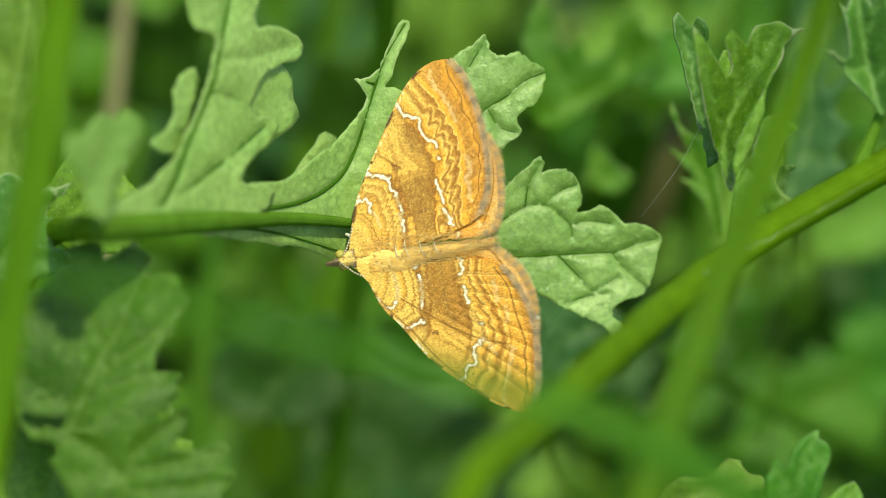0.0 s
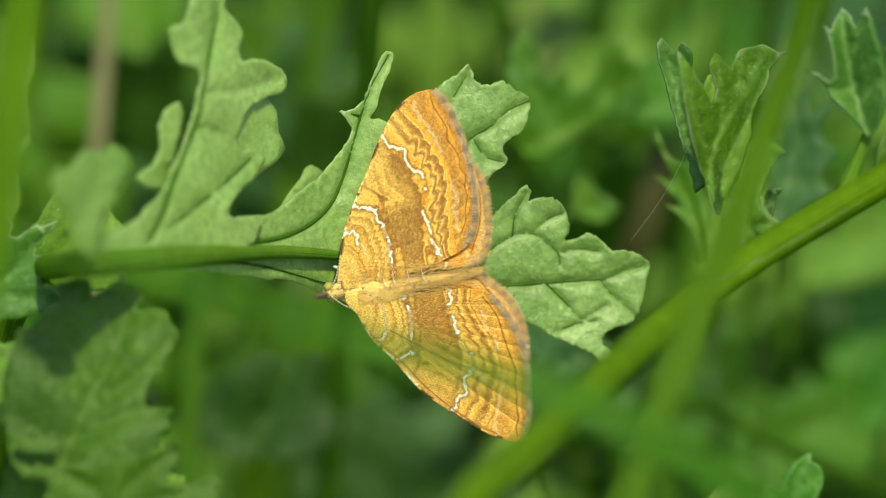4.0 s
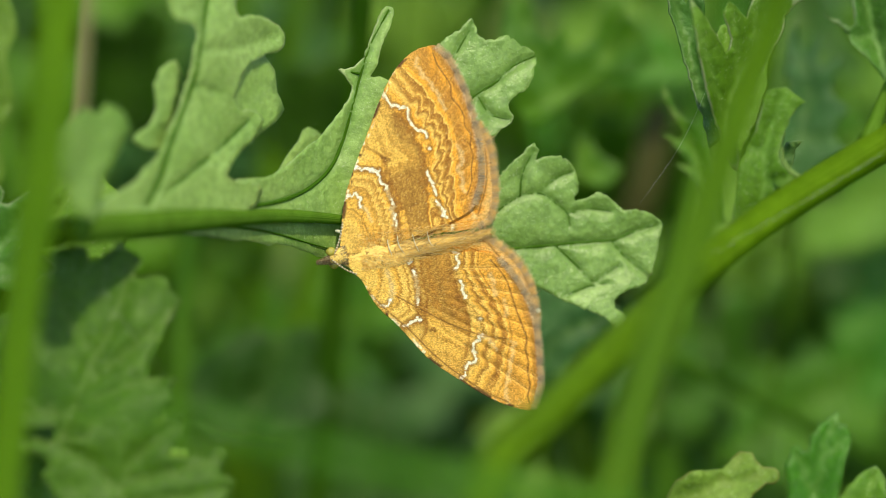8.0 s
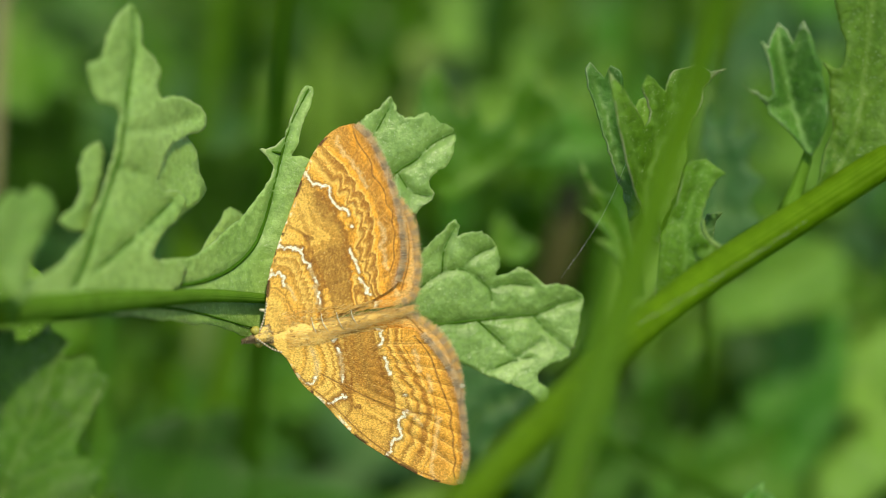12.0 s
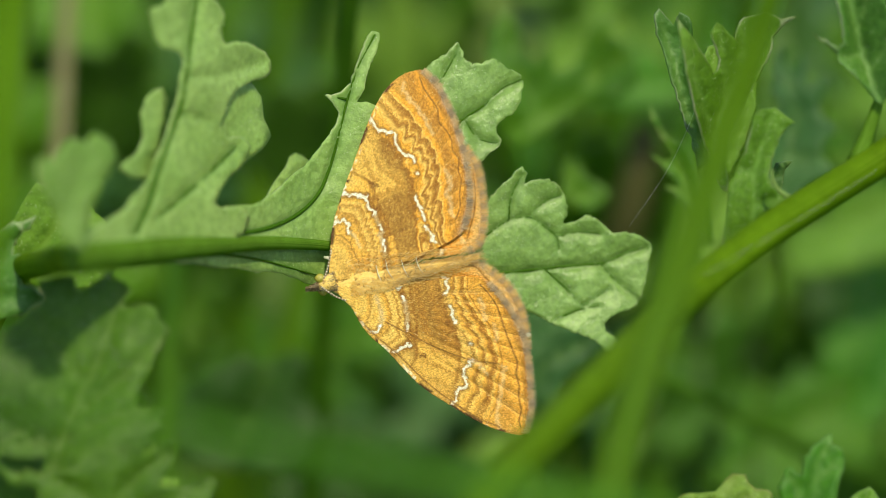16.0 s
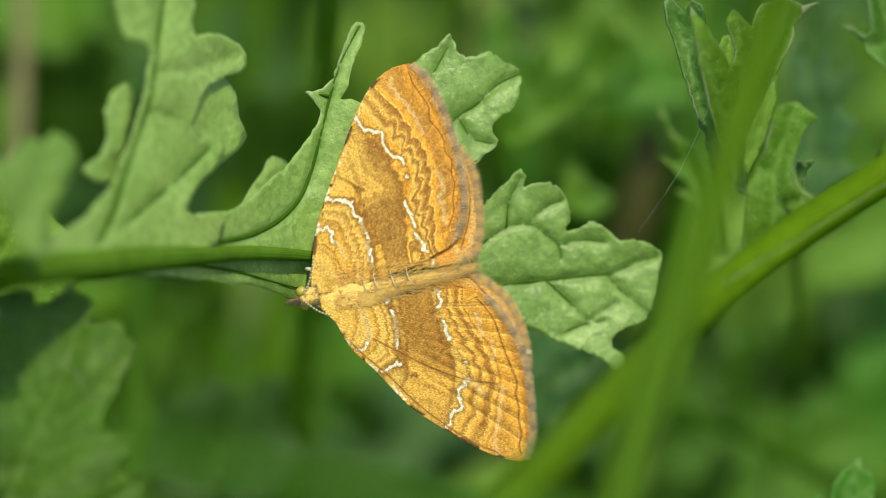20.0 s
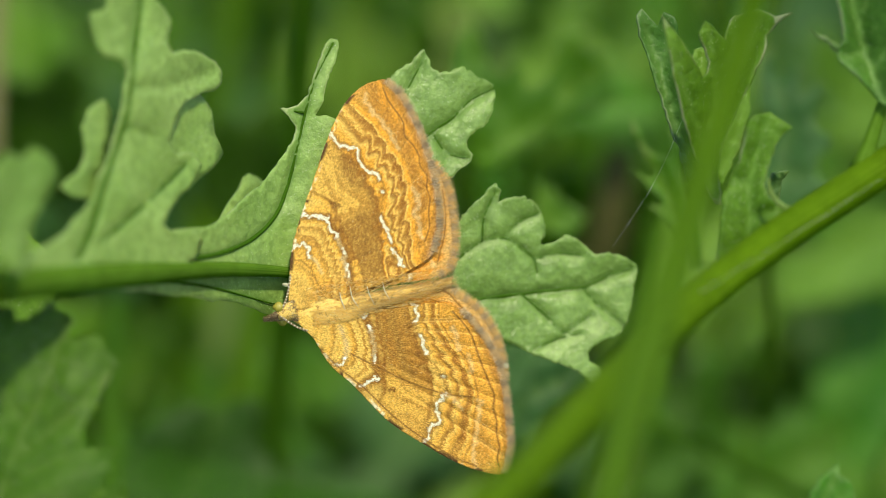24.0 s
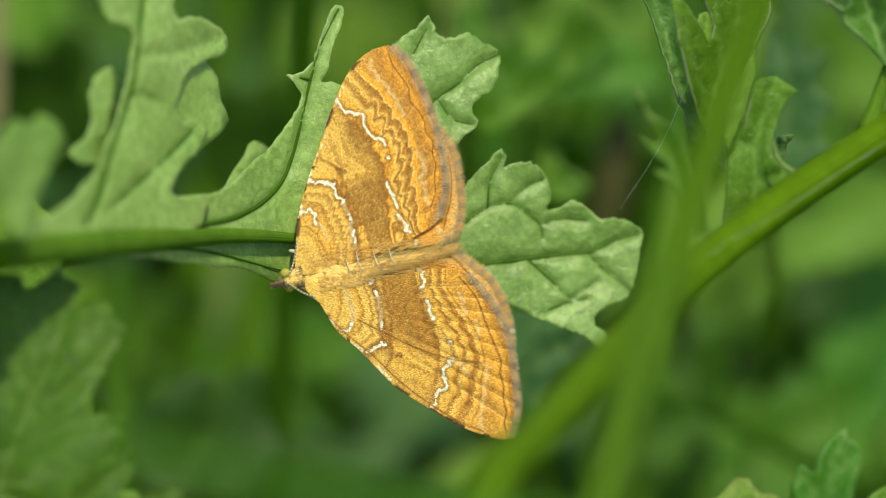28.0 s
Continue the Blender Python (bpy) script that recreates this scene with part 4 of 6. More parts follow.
def wing(name, parent, outline, base, margin, lines, seed, mat, under=0.0, rim_width=0.9, orange=False, label="", field=None, guides=(), pleat=0.0, waves=0.1):
    rng = np.random.default_rng(seed)
    v, f, rim = sheet(outline, 0.075, rng, 0.012)
    base = np.array(base)
    m = spline(margin, 0.3)
    # the vein cell in which each point lies, counted along the margin
    edge = np.arctan2(m[:, 1] - base[1], m[:, 0] - base[0])
    run = np.linspace(0, 1, len(m))
    turn = np.arctan2(v[:, 1] - base[1], v[:, 0] - base[0])
    order = np.argsort(edge)
    cell = np.interp(turn, edge[order], run[order]) * 9.5 + 0.25
    arch = np.abs(np.sin(math.pi * cell))
    scallop = 0.6 - np.abs(np.sin(math.pi * (cell * 0.9 + 0.15 * grain(v, 0.5, seed + 3))))
    jump = rng.normal(0, 0.28, 14)[np.clip(cell.astype(int), 0, 13)]
    far = np.linalg.norm(v - base, axis=1)
    # the zone between two cross lines, and how far across it
    ds = [far] + [to_line(v, spline(g, 0.4)) for g in guides] + [to_line(v, m)]
    reach, share = np.zeros(len(v)), np.zeros(len(v))
    zones = len(ds) - 1
    for k in range(zones):
        w = ds[k] + ds[k + 1] + 1e-3
        part_way = ds[k] / w
        wavy = (waves * (scallop + jump) + 0.035 * grain(v, 1.6, seed + 5)) * np.minimum(1.0, 1.6 * np.sin(math.pi * part_way))
        reach += (k + part_way + wavy) / zones * w ** -14.0
        share += w ** -14.0
    reach /= share
    lead = m.mean(0) - base
    lead /= np.linalg.norm(lead)
    at = {"reach": reach, "aside": (v - base) @ np.array([-lead[1], lead[0]]), "ahead": (v - base) @ lead}
    for key in ("white", "pale", "line", "spot", "costa"):
        d = np.full(len(v), 9.0)
        for q in lines.get(key, ()):
            if key in ("white", "pale"):
                q = spline(q, 0.16)
                q = q + rng.normal(0, 0.065, q.shape)
            elif key == "line":
                q = spline(q, 0.15)
            d = np.minimum(d, to_line(v, q))
        at[key] = d
    at["field"] = np.full(len(v), 2.0)
    if field is not None:
        loop = np.array(field)
        at["field"] = np.where(inside(v, loop), 1, -1) * np.minimum(to_line(v, np.vstack([loop, loop[:1]])), 2.0)
    off = np.abs(cell - np.round(cell)) * np.linalg.norm(m[-1] - m[0]) / 9.5 * np.clip(far / 10.0, 0.1, 1.0)
    at["rays"] = off
    z = wing_lie(v[:, 0], v[:, 1]) - under + pleat * (arch - 0.5) * np.clip((far - 5.0) / 5.0, 0, 1) - 0.03 * np.exp(-(off / 0.1) ** 2) * np.clip((far - 5.0) / 5.0, 0, 1) + 0.07 * grain(v, 0.35, seed)
    ob = part(name, (np.column_stack([v, z]), f, at), mat, parent, label, thick=0.05)
    # fringe of long scales along the margin, pale and dark by turns
    k = len(m) * 95
    s = rng.uniform(0, len(m) - 1.001, k)
    i = s.astype(int)
    root = m[i] + (m[i + 1] - m[i]) * (s - i)[:, None]
    way = (m[i + 1] - m[i])
    way = np.column_stack([-way[:, 1], way[:, 0]])
    way /= np.linalg.norm(way, axis=1)[:, None]
    sign = np.sign(((root - base) * way).sum(1).mean())
    way = way * sign + rng.normal(0, 0.14, way.shape)
    root = root - way * rng.uniform(0.0, 0.3, k)[:, None]
    r3 = np.column_stack([root, wing_lie(root[:, 0], root[:, 1]) - under + 0.04])
    w3 = np.column_stack([way, rng.normal(-0.02, 0.12, k)])
    pts, faces, _ = hairs(r3, w3, rng.uniform(0.18, 0.46, k) * rim_width, 0.008, rng)
    mark = 0.5 + 0.5 * np.sin(2 * math.pi * s / len(m) * 9.5)
    part("fringe", (pts, faces, {"mark": np.repeat(mark, 7)}), FUR_ORANGE if orange else FUR_BROWN, ob, "hairy fringe along the wing margin", kind="stuff")
    # scattered lifted scales on the face
    pick = rng.integers(0, len(v), 1500)
    sc = np.column_stack([v[pick], z[pick]])
    out = np.column_stack([v[pick] - base, np.full(1500, 0.9)])
    part("scale_tuft", hairs(sc, out, rng.uniform(0.08, 0.18, 1500), 0.008, rng), FUR_GOLD, ob, kind="stuff")
    return ob


def moth():
    seat = (0.0, 0.0, 1.6)
    bug = thing("moth", seat, "golden-brown moth with white zigzag lines resting on a leaf", "moth")
    up_margin = [(-0.41, 12.37), (0.27, 11.83), (1.06, 10.47), (1.72, 8.76), (2.16, 7.04), (2.41, 5.33), (2.34, 3.81), (1.99, 2.71)]
    low_margin = [(5.59, -9.76), (5.97, -8.66), (5.97, -6.86), (5.83, -5.14), (5.55, -3.76), (5.03, -2.55), (4.27, -1.41), (3.44, -0.52)]
    hind_up = [(2.13, 7.73), (2.82, 6.70), (3.16, 4.85), (3.20, 2.79), (2.82, 1.68), (2.13, 1.34)]
    hind_low = [(2.54, 0.86), (3.65, 0.17), (4.69, -0.79), (5.38, -2.03), (5.72, -3.69), (5.79, -4.62)]
    wing("hindwing", bug, [(-4.91, 0.38), (-2.87, 3.45), (-0.14, 6.55), (2.13, 7.73), (2.82, 6.70), (3.16, 4.85), (3.20, 2.79), (2.82, 1.68), (2.13, 1.34),
    (-0.14, 0.99), (-2.87, 0.38)], [(-4.91, 0.17)][0], hind_up,
         {"line": [[(2.54, 6.15), (2.68, 4.85), (2.54, 3.47), (2.27, 2.58), (2.13, 2.03)]], "white": [[(0.41, 1.47), (0.62, 1.13)]], "pale": [[(1.72, 2.37), (1.99, 1.89)]]}, 32, HIND_SCALES, 0.35, 0.95, True, "orange-edged hindwing mostly under the forewing")
    wing("hindwing", bug, [(-4.91, -0.72), (-2.19, -0.17), (0.55, 0.45), (2.54, 0.86), (3.65, 0.17), (4.69, -0.79), (5.38, -2.03), (5.72, -3.69), (5.79, -4.62),
    (2.27, -4.09), (-1.51, -2.36)], [(-4.91, -0.51)][0], hind_low,
         {"line": [[(1.85, 0.58), (2.68, 0.38), (3.16, -0.17), (3.86, -0.86), (4.48, -1.62), (4.89, -2.45)]], "white": [[(0.75, -0.17), (0.93, -0.72), (0.82, -1.20)]]}, 33, HIND_SCALES, 0.35, 0.95, True, "orange-edged hindwing mostly under the forewing")
    wing("forewing", bug, [(-6.07, -0.17), (-6.13, 1.40), (-5.93, 3.10), (-5.39, 4.88), (-4.64, 6.86), (-3.69, 9.39), (-2.94, 10.84), (-2.26, 11.67), (-1.37, 12.22),
    (-0.41, 12.37), (0.27, 11.83), (1.06, 10.47), (1.72, 8.76), (2.16, 7.04), (2.41, 5.33), (2.34, 3.81), (1.99, 2.71), (0.55, 1.68),
    (-2.19, 0.58), (-4.57, -0.17)], [(-5.86, 0.03)][0], up_margin,
         {"white": [[(-3.69, 9.50), (-3.21, 8.92), (-2.74, 8.58), (-2.26, 8.59), (-2.12, 8.07), (-1.78, 7.43), (-1.30, 7.19), (-0.89, 6.92)], [(-0.75, 6.17), (-0.69, 6.00)], [(-0.92, 4.76), (-0.75, 4.15), (-0.55, 3.74), (-0.31, 3.43)], [(-0.34, 2.95), (-0.03, 2.37), (0.24, 1.95)], [(-5.42, 4.81), (-4.91, 4.91), (-4.57, 4.78), (-3.96, 4.71), (-3.79, 4.20), (-3.42, 3.69)], [(-3.14, 3.04), (-3.08, 2.70)], [(-2.94, 2.09), (-2.84, 1.40)], [(-6.03, 3.00), (-5.59, 3.27), (-5.12, 3.17), (-4.98, 2.63)]],
          "pale": [[(-1.57, 11.40), (-1.34, 10.72), (-0.75, 10.04), (-0.31, 9.29), (0.03, 8.61)], [(0.89, 6.14), (1.17, 5.46), (0.96, 4.84), (1.17, 4.22), (1.34, 3.47)], [(-3.42, 3.69), (-3.14, 3.11), (-3.08, 2.09), (-2.84, 1.27)], [(-4.98, 2.63), (-4.57, 2.29), (-4.37, 1.67)]],
          "line": [[(-0.62, 11.96), (-0.38, 11.28), (0.03, 10.66), (0.45, 9.98), (0.51, 9.23), (1.03, 8.61), (1.27, 8.07), (1.34, 7.45), (1.72, 6.97),
    (1.65, 6.35), (1.82, 5.70), (1.72, 4.84), (1.75, 4.16), (1.44, 3.26)]],
          "spot": [[(-3.69, 5.57), (-3.49, 5.47), (-3.28, 5.37)]],
          "costa": [[(-6.13, 1.40), (-5.93, 3.10), (-5.39, 4.88), (-4.64, 6.86), (-3.69, 9.39), (-2.94, 10.84), (-2.26, 11.67)]]},
         34, FORE_SCALES, 0.0, 0.8, False, "forewing in orange and brown waves with white zigzags", [(-3.76, 4.27), (-3.21, 3.28), (-2.80, 1.23), (0.38, 1.34), (0.07, 2.23), (-0.48, 3.46), (-0.92, 4.83), (-0.82, 6.13), (-0.92, 6.82),
    (-1.68, 7.36), (-2.33, 8.24), (-2.87, 8.44), (-3.21, 8.07), (-2.70, 6.87), (-1.85, 6.13), (-1.68, 5.34), (-2.46, 4.82)], guides=[[(-6.07, 3.00), (-5.59, 3.27), (-5.12, 3.17), (-4.91, 2.56), (-4.51, 2.15), (-4.23, 1.40), (-4.17, 0.55)], [(-5.42, 4.81), (-4.57, 4.81), (-3.96, 4.71), (-3.42, 3.69), (-3.11, 3.04), (-2.87, 2.09), (-2.80, 1.13), (-2.74, 0.38)], [(-3.69, 9.50), (-2.74, 8.58), (-2.12, 8.07), (-1.30, 7.19), (-0.89, 6.92), (-0.72, 6.13), (-0.92, 4.76), (-0.48, 3.53), (0.24, 1.95),
    (0.55, 1.24)], [(-0.82, 12.23), (-0.38, 11.28), (0.45, 9.98), (1.03, 8.61), (1.34, 7.45), (1.72, 6.35), (1.79, 4.84), (1.44, 3.26), (1.06, 2.37)]], pleat=0.05, waves=0.14)
    wing("forewing", bug, [(-5.73, -0.99), (-4.91, -1.94), (-4.12, -3.3), (-2.77, -4.62), (-0.7, -6.8), (1.16, -8.05), (3.03, -9.15), (4.24, -9.62), (5.59, -9.76),
    (5.97, -8.66), (5.97, -6.86), (5.83, -5.14), (5.55, -3.76), (5.03, -2.55), (4.27, -1.41), (3.44, -0.52), (2.27, -0.17), (-0.14, -0.38),
    (-2.87, -0.58)], [(-5.52, -1.06)][0], low_margin,
         {"white": [[(0.82, -0.38), (0.96, -0.93), (0.75, -1.24)], [(1.06, -2.03), (1.20, -2.54), (1.34, -3.06)], [(2.16, -4.09), (2.23, -4.26)], [(2.51, -5.12), (2.10, -5.53), (1.85, -6.15), (2.03, -6.70), (1.58, -7.11), (1.30, -7.66), (1.13, -8.00)], [(-2.16, -0.51), (-1.95, -0.92)], [(-1.85, -1.33), (-1.75, -1.57)], [(-1.57, -3.05), (-1.51, -3.39)], [(-1.30, -4.25), (-1.85, -4.38), (-2.12, -4.69), (-2.39, -4.75)], [(-3.21, -3.11), (-3.42, -3.45), (-3.69, -3.38)]],
          "pale": [[(2.89, -1.51), (3.03, -2.20), (3.16, -2.79)], [(3.65, -3.13), (3.86, -3.61), (3.86, -4.10)], [(4.27, -5.68), (4.20, -6.51), (3.99, -7.54), (3.86, -8.57), (3.99, -9.60)], [(-3.42, -1.26), (-3.21, -2.02), (-3.08, -2.70), (-3.21, -3.18)], [(-1.75, -1.57), (-1.57, -2.36), (-1.51, -3.22)], [(2.61, -5.33), (3.30, -6.16)]],
          "line": [[(2.89, -0.65), (3.44, -1.27), (3.92, -2.03), (4.24, -3.00), (4.51, -3.82), (4.82, -4.65), (5.10, -5.41), (5.03, -6.10), (5.20, -6.86),
    (5.17, -7.55), (5.31, -8.31), (5.17, -9.00), (5.31, -9.48)], [(-4.57, -2.56), (-3.55, -3.59), (-2.19, -4.76), (-0.48, -6.48), (1.10, -7.72), (2.61, -8.70), (3.99, -9.33)], [(-2.87, -2.84), (-1.34, -3.66), (0.55, -4.60), (2.47, -5.26), (3.99, -5.47)]],
          "spot": [[(-0.75, -4.97), (-0.48, -4.90)]],
          "costa": [[(-4.91, -1.94), (-4.12, -3.3), (-2.77, -4.62), (-0.7, -6.8), (1.16, -8.05), (3.03, -9.15), (4.24, -9.62)]]},
         35, LOW_SCALES, 0.0, 0.8, False, "forewing in orange and brown waves with white zigzags", [(-1.98, -0.31), (-1.75, -1.68), (-1.37, -2.70), (-0.82, -3.73), (0.55, -4.43), (1.92, -5.12), (2.61, -5.19), (2.68, -4.78), (2.13, -4.09),
    (1.37, -3.12), (1.10, -2.03), (0.75, -1.24), (0.89, -0.31)], guides=[[(-4.51, -3.24), (-3.69, -3.38), (-3.21, -3.11), (-3.08, -2.53), (-3.21, -1.85), (-3.42, -1.26)], [(-2.46, -4.75), (-1.85, -4.38), (-1.30, -4.18), (-1.51, -3.22), (-1.57, -2.43), (-1.75, -1.57), (-1.95, -0.92), (-2.16, -0.38)], [(1.13, -8.00), (1.58, -7.11), (2.03, -6.70), (1.85, -6.15), (2.51, -5.12), (2.20, -4.16), (1.34, -3.06), (1.06, -2.03), (0.75, -1.24),
    (0.89, -0.31)], [(5.31, -9.48), (5.17, -9.00), (5.31, -8.31), (5.17, -7.55), (5.20, -6.86), (5.03, -6.10), (5.10, -5.41), (4.82, -4.65), (4.51, -3.82),
    (4.24, -3.00), (3.92, -2.03), (3.44, -1.27), (2.89, -0.65)]], pleat=0.1, waves=0.07)
    # body
    rng = np.random.default_rng(36)
    zb = lambda x, lift: 1.6 - 0.24 * x + lift
    line = [(x, y, zb(x, -0.2)) for x, y in [(-6.13, -0.37), (-5.59, -0.38), (-4.91, -0.34), (-4.10, -0.31), (-3.01, -0.21), (-1.85, 0.00)]]
    thorax = part("thorax", tube(line, [0.5, 0.98, 1.15, 1.02, 0.85, 0.6], 20, 0.2, 0, 0, 0.22), BODY, bug)
    line_b = [(x, y, zb(x, -0.1)) for x, y in [(-4.57, -0.34), (-2.87, -0.17), (-0.82, 0.24), (1.24, 0.69), (2.89, 1.03)]]
    abdomen = part("abdomen", tube(line_b, [0.7, 0.52, 0.38, 0.28, 0.12], 18, 0.3, 0, 0, 0.2), BODY, bug)
    head = part("head", tube([(x, y, zb(x, 0.1)) for x, y in [(-6.88, -0.61), (-6.47, -0.48), (-5.93, -0.37)]], [0.28, 0.5, 0.55], 16, 0.2, 0, 0, 0.8), BODY, bug)

    def coat(name, line, radii, count, length, mat, parent, sweep, spread=0.35, flat=0.8):
        c = spline(line, 0.2)
        r = np.interp(np.linspace(0, 1, len(c)), np.linspace(0, 1, len(radii)), radii)
        i = rng.integers(0, len(c) - 1, count)
        t = c[i + 1] - c[i]
        t /= np.linalg.norm(t, axis=1)[:, None]
        side = np.cross(t, np.array([0, 0, 1.0]))
        side /= np.linalg.norm(side, axis=1)[:, None]
        out = np.cross(side, t)
        a = rng.uniform(-0.15, math.pi + 0.15, count)
        nrm = np.cos(a)[:, None] * side + flat * np.sin(a)[:, None] * out
        root = c[i] + t * rng.uniform(0, 0.2, count)[:, None] + nrm * (r[i] * 0.97)[:, None]
        way = nrm * spread + t * sweep + rng.normal(0, 0.18, (count, 3))
        return part(name, hairs(root, way, rng.uniform(0.5, 1.1, count) * length, 0.009, rng), mat, parent, kind="stuff")

    coat("fur", line, [0.5, 0.98, 1.15, 1.02, 0.85, 0.6], 2600, 0.2, FUR_BODY, thorax, 1.0, 0.3, 0.23)
    coat("fur", line, [0.5, 0.98, 1.15, 1.02, 0.85, 0.6], 600, 0.13, FUR_HEAD, thorax, 1.0, 0.25, 0.21)
    coat("fur", line_b, [0.68, 0.52, 0.4, 0.3, 0.15], 900, 0.2, FUR_BODY, abdomen, 1.0, 0.07, 0.22)
    coat("fur", line_b[-4:], [0.5, 0.4, 0.3, 0.15], 800, 0.6, FUR_TAIL, abdomen, 1.0, 0.16, 0.4)
    coat("fur", [(x, y, zb(x, 0.1)) for x, y in [(-6.88, -0.61), (-6.47, -0.48), (-5.93, -0.37)]], [0.28, 0.5, 0.55], 1100, 0.25, FUR_HEAD, head, 1.0)
    # downy hairs where the wings join the body
    k = 1500
    along = rng.uniform(0.2, 0.92, k)
    side = rng.choice((-1, 1), k) * rng.uniform(0.2, 1.0, k) * (1.25 - 0.55 * along)
    ax = (AXIS_B - AXIS_A) / np.linalg.norm(AXIS_B - AXIS_A)
    rt = AXIS_A + np.outer(along, AXIS_B - AXIS_A) + np.outer(side, (-ax[1], ax[0]))
    rt3 = np.column_stack([rt, wing_lie(rt[:, 0], rt[:, 1]) + 0.05])
    dn = np.column_stack([ax[0] - 0.25 * np.sign(side) * ax[1], ax[1] + 0.25 * np.sign(side) * ax[0], np.full(k, 0.05)]) + rng.normal(0, 0.16, (k, 3))
    part("down", hairs(rt3, dn, rng.uniform(0.2, 0.45, k), 0.009, rng), FUR_BODY, thorax, kind="stuff")
    # cream rings on the abdomen
    for arc in ([(-3.38, 0.58), (-3.28, 0.10), (-3.08, -0.41)], [(-2.80, 0.92), (-2.67, 0.24), (-2.33, -0.31)], [(-1.85, 0.89), (-1.71, 0.38), (-1.44, -0.17)], [(-0.96, 1.06), (-0.86, 0.58), (-0.58, 0.10)]):
        ring = [(x, y, zb(x, h)) for (x, y), h in zip(arc, (0.06, 0.13, 0.06))]
        part("ring", tube(ring, [0.012, 0.026, 0.03, 0.024, 0.01], 6, 0.1), FUR_WHITE, abdomen, "cream ring of scales")
    # eyes, snout, feelers, a foot
    ex, ey = [(-6.81, -0.17)][0]
    part("eye", tube([(ex - 0.28, ey, zb(ex, 0.1)), (ex - 0.1, ey, zb(ex, 0.15)), (ex + 0.15, ey, zb(ex, 0.15)), (ex + 0.3, ey - 0.02, zb(ex, 0.1))], [0.1, 0.3, 0.3, 0.1], 16, 0.08), EYE, head, "olive compound eye")
    ex, ey = [(-6.61, -0.92)][0]
    part("eye", tube([(ex - 0.28, ey, zb(ex, -0.3)), (ex - 0.1, ey, zb(ex, -0.25)), (ex + 0.15, ey, zb(ex, -0.25)), (ex + 0.3, ey, zb(ex, -0.3))], [0.1, 0.3, 0.3, 0.1], 16, 0.08), EYE, head, "olive compound eye")
    for off in (0.0, 0.14):
        snout = [(x, y - off, zb(x, 0.15 - off)) for x, y in [(-6.68, -0.51), (-7.15, -0.65), (-7.62, -0.75)]]
        p = part("palp", tube(snout, [0.22, 0.1, 0.01], 10, 0.15), FEELER, head)
        coat("fur", snout, [0.22, 0.1, 0.01], 600, 0.16, FUR_HEAD, p, 1.0, 0.25)
    for pts in ([(-6.74, -0.65), (-6.27, -0.99), (-5.79, -1.30), (-5.18, -1.53)], [(-6.61, -0.31), (-6.34, 0.31), (-6.20, 0.85), (-6.07, 1.67)]):
        a3 = [(x, y, zb(x, 0.35)) for x, y in pts]
        feel = part("feeler", tube(a3, [0.06, 0.055, 0.045, 0.035], 8, 0.12), FEELER, head, "thin ringed feeler")
        c = spline(a3, 0.09)
        for q, w in zip(c[1:-1:2], np.gradient(c, axis=0)[1:-1:2]):
            part("joint", tube([tuple(q - w * 0.25), tuple(q + w * 0.25)], [0.062, 0.062], 8, 0.05), FUR_WHITE, feel)
    tx, ty = [(5.72, -3.76)][0]
    tuft = np.column_stack([rng.normal(tx, 0.05, 40), rng.normal(ty, 0.06, 40), np.full(40, wing_lie(np.array([tx]), np.array([ty]))[0] + 0.1)])
    part("tuft", hairs(tuft, np.tile([1.0, 0.1, 0.1], (40, 1)) + rng.normal(0, 0.2, (40, 3)), rng.uniform(0.15, 0.3, 40), 0.015, rng), FUR_WHITE, bug, "small cream tuft on the wing margin", kind="stuff")
    lx, ly = [(-6.34, 1.06)][0]
    leg = part("leg", tube([(lx + 0.5, ly - 0.2, zb(lx, -0.6)), (lx + 0.05, ly, zb(lx, -0.25)), (lx - 0.1, ly + 0.03, zb(lx, -0.4)), (lx - 0.15, ly + 0.05, zb(lx, -0.7))], [0.1, 0.11, 0.1, 0.06], 8, 0.1), FUR_WHITE, bug)
    for dx, dy in ((2.0, 2.2), (4.0, 2.5), (2.2, -2.0), (4.2, -1.8)):
        part("leg", tube([(lx + dx, -0.4 + dy * 0.3, zb(lx + dx, -0.5)), (lx + dx + 0.2, -0.4 + dy * 0.7, zb(lx + dx, -0.6)), (lx + dx + 0.5, -0.4 + dy, main_lie(lx + dx, 0) + 0.3)], [0.14, 0.12, 0.06], 8, 0.3), FEELER, bug)
    return bug


cam.data.dof.focus_object = moth()


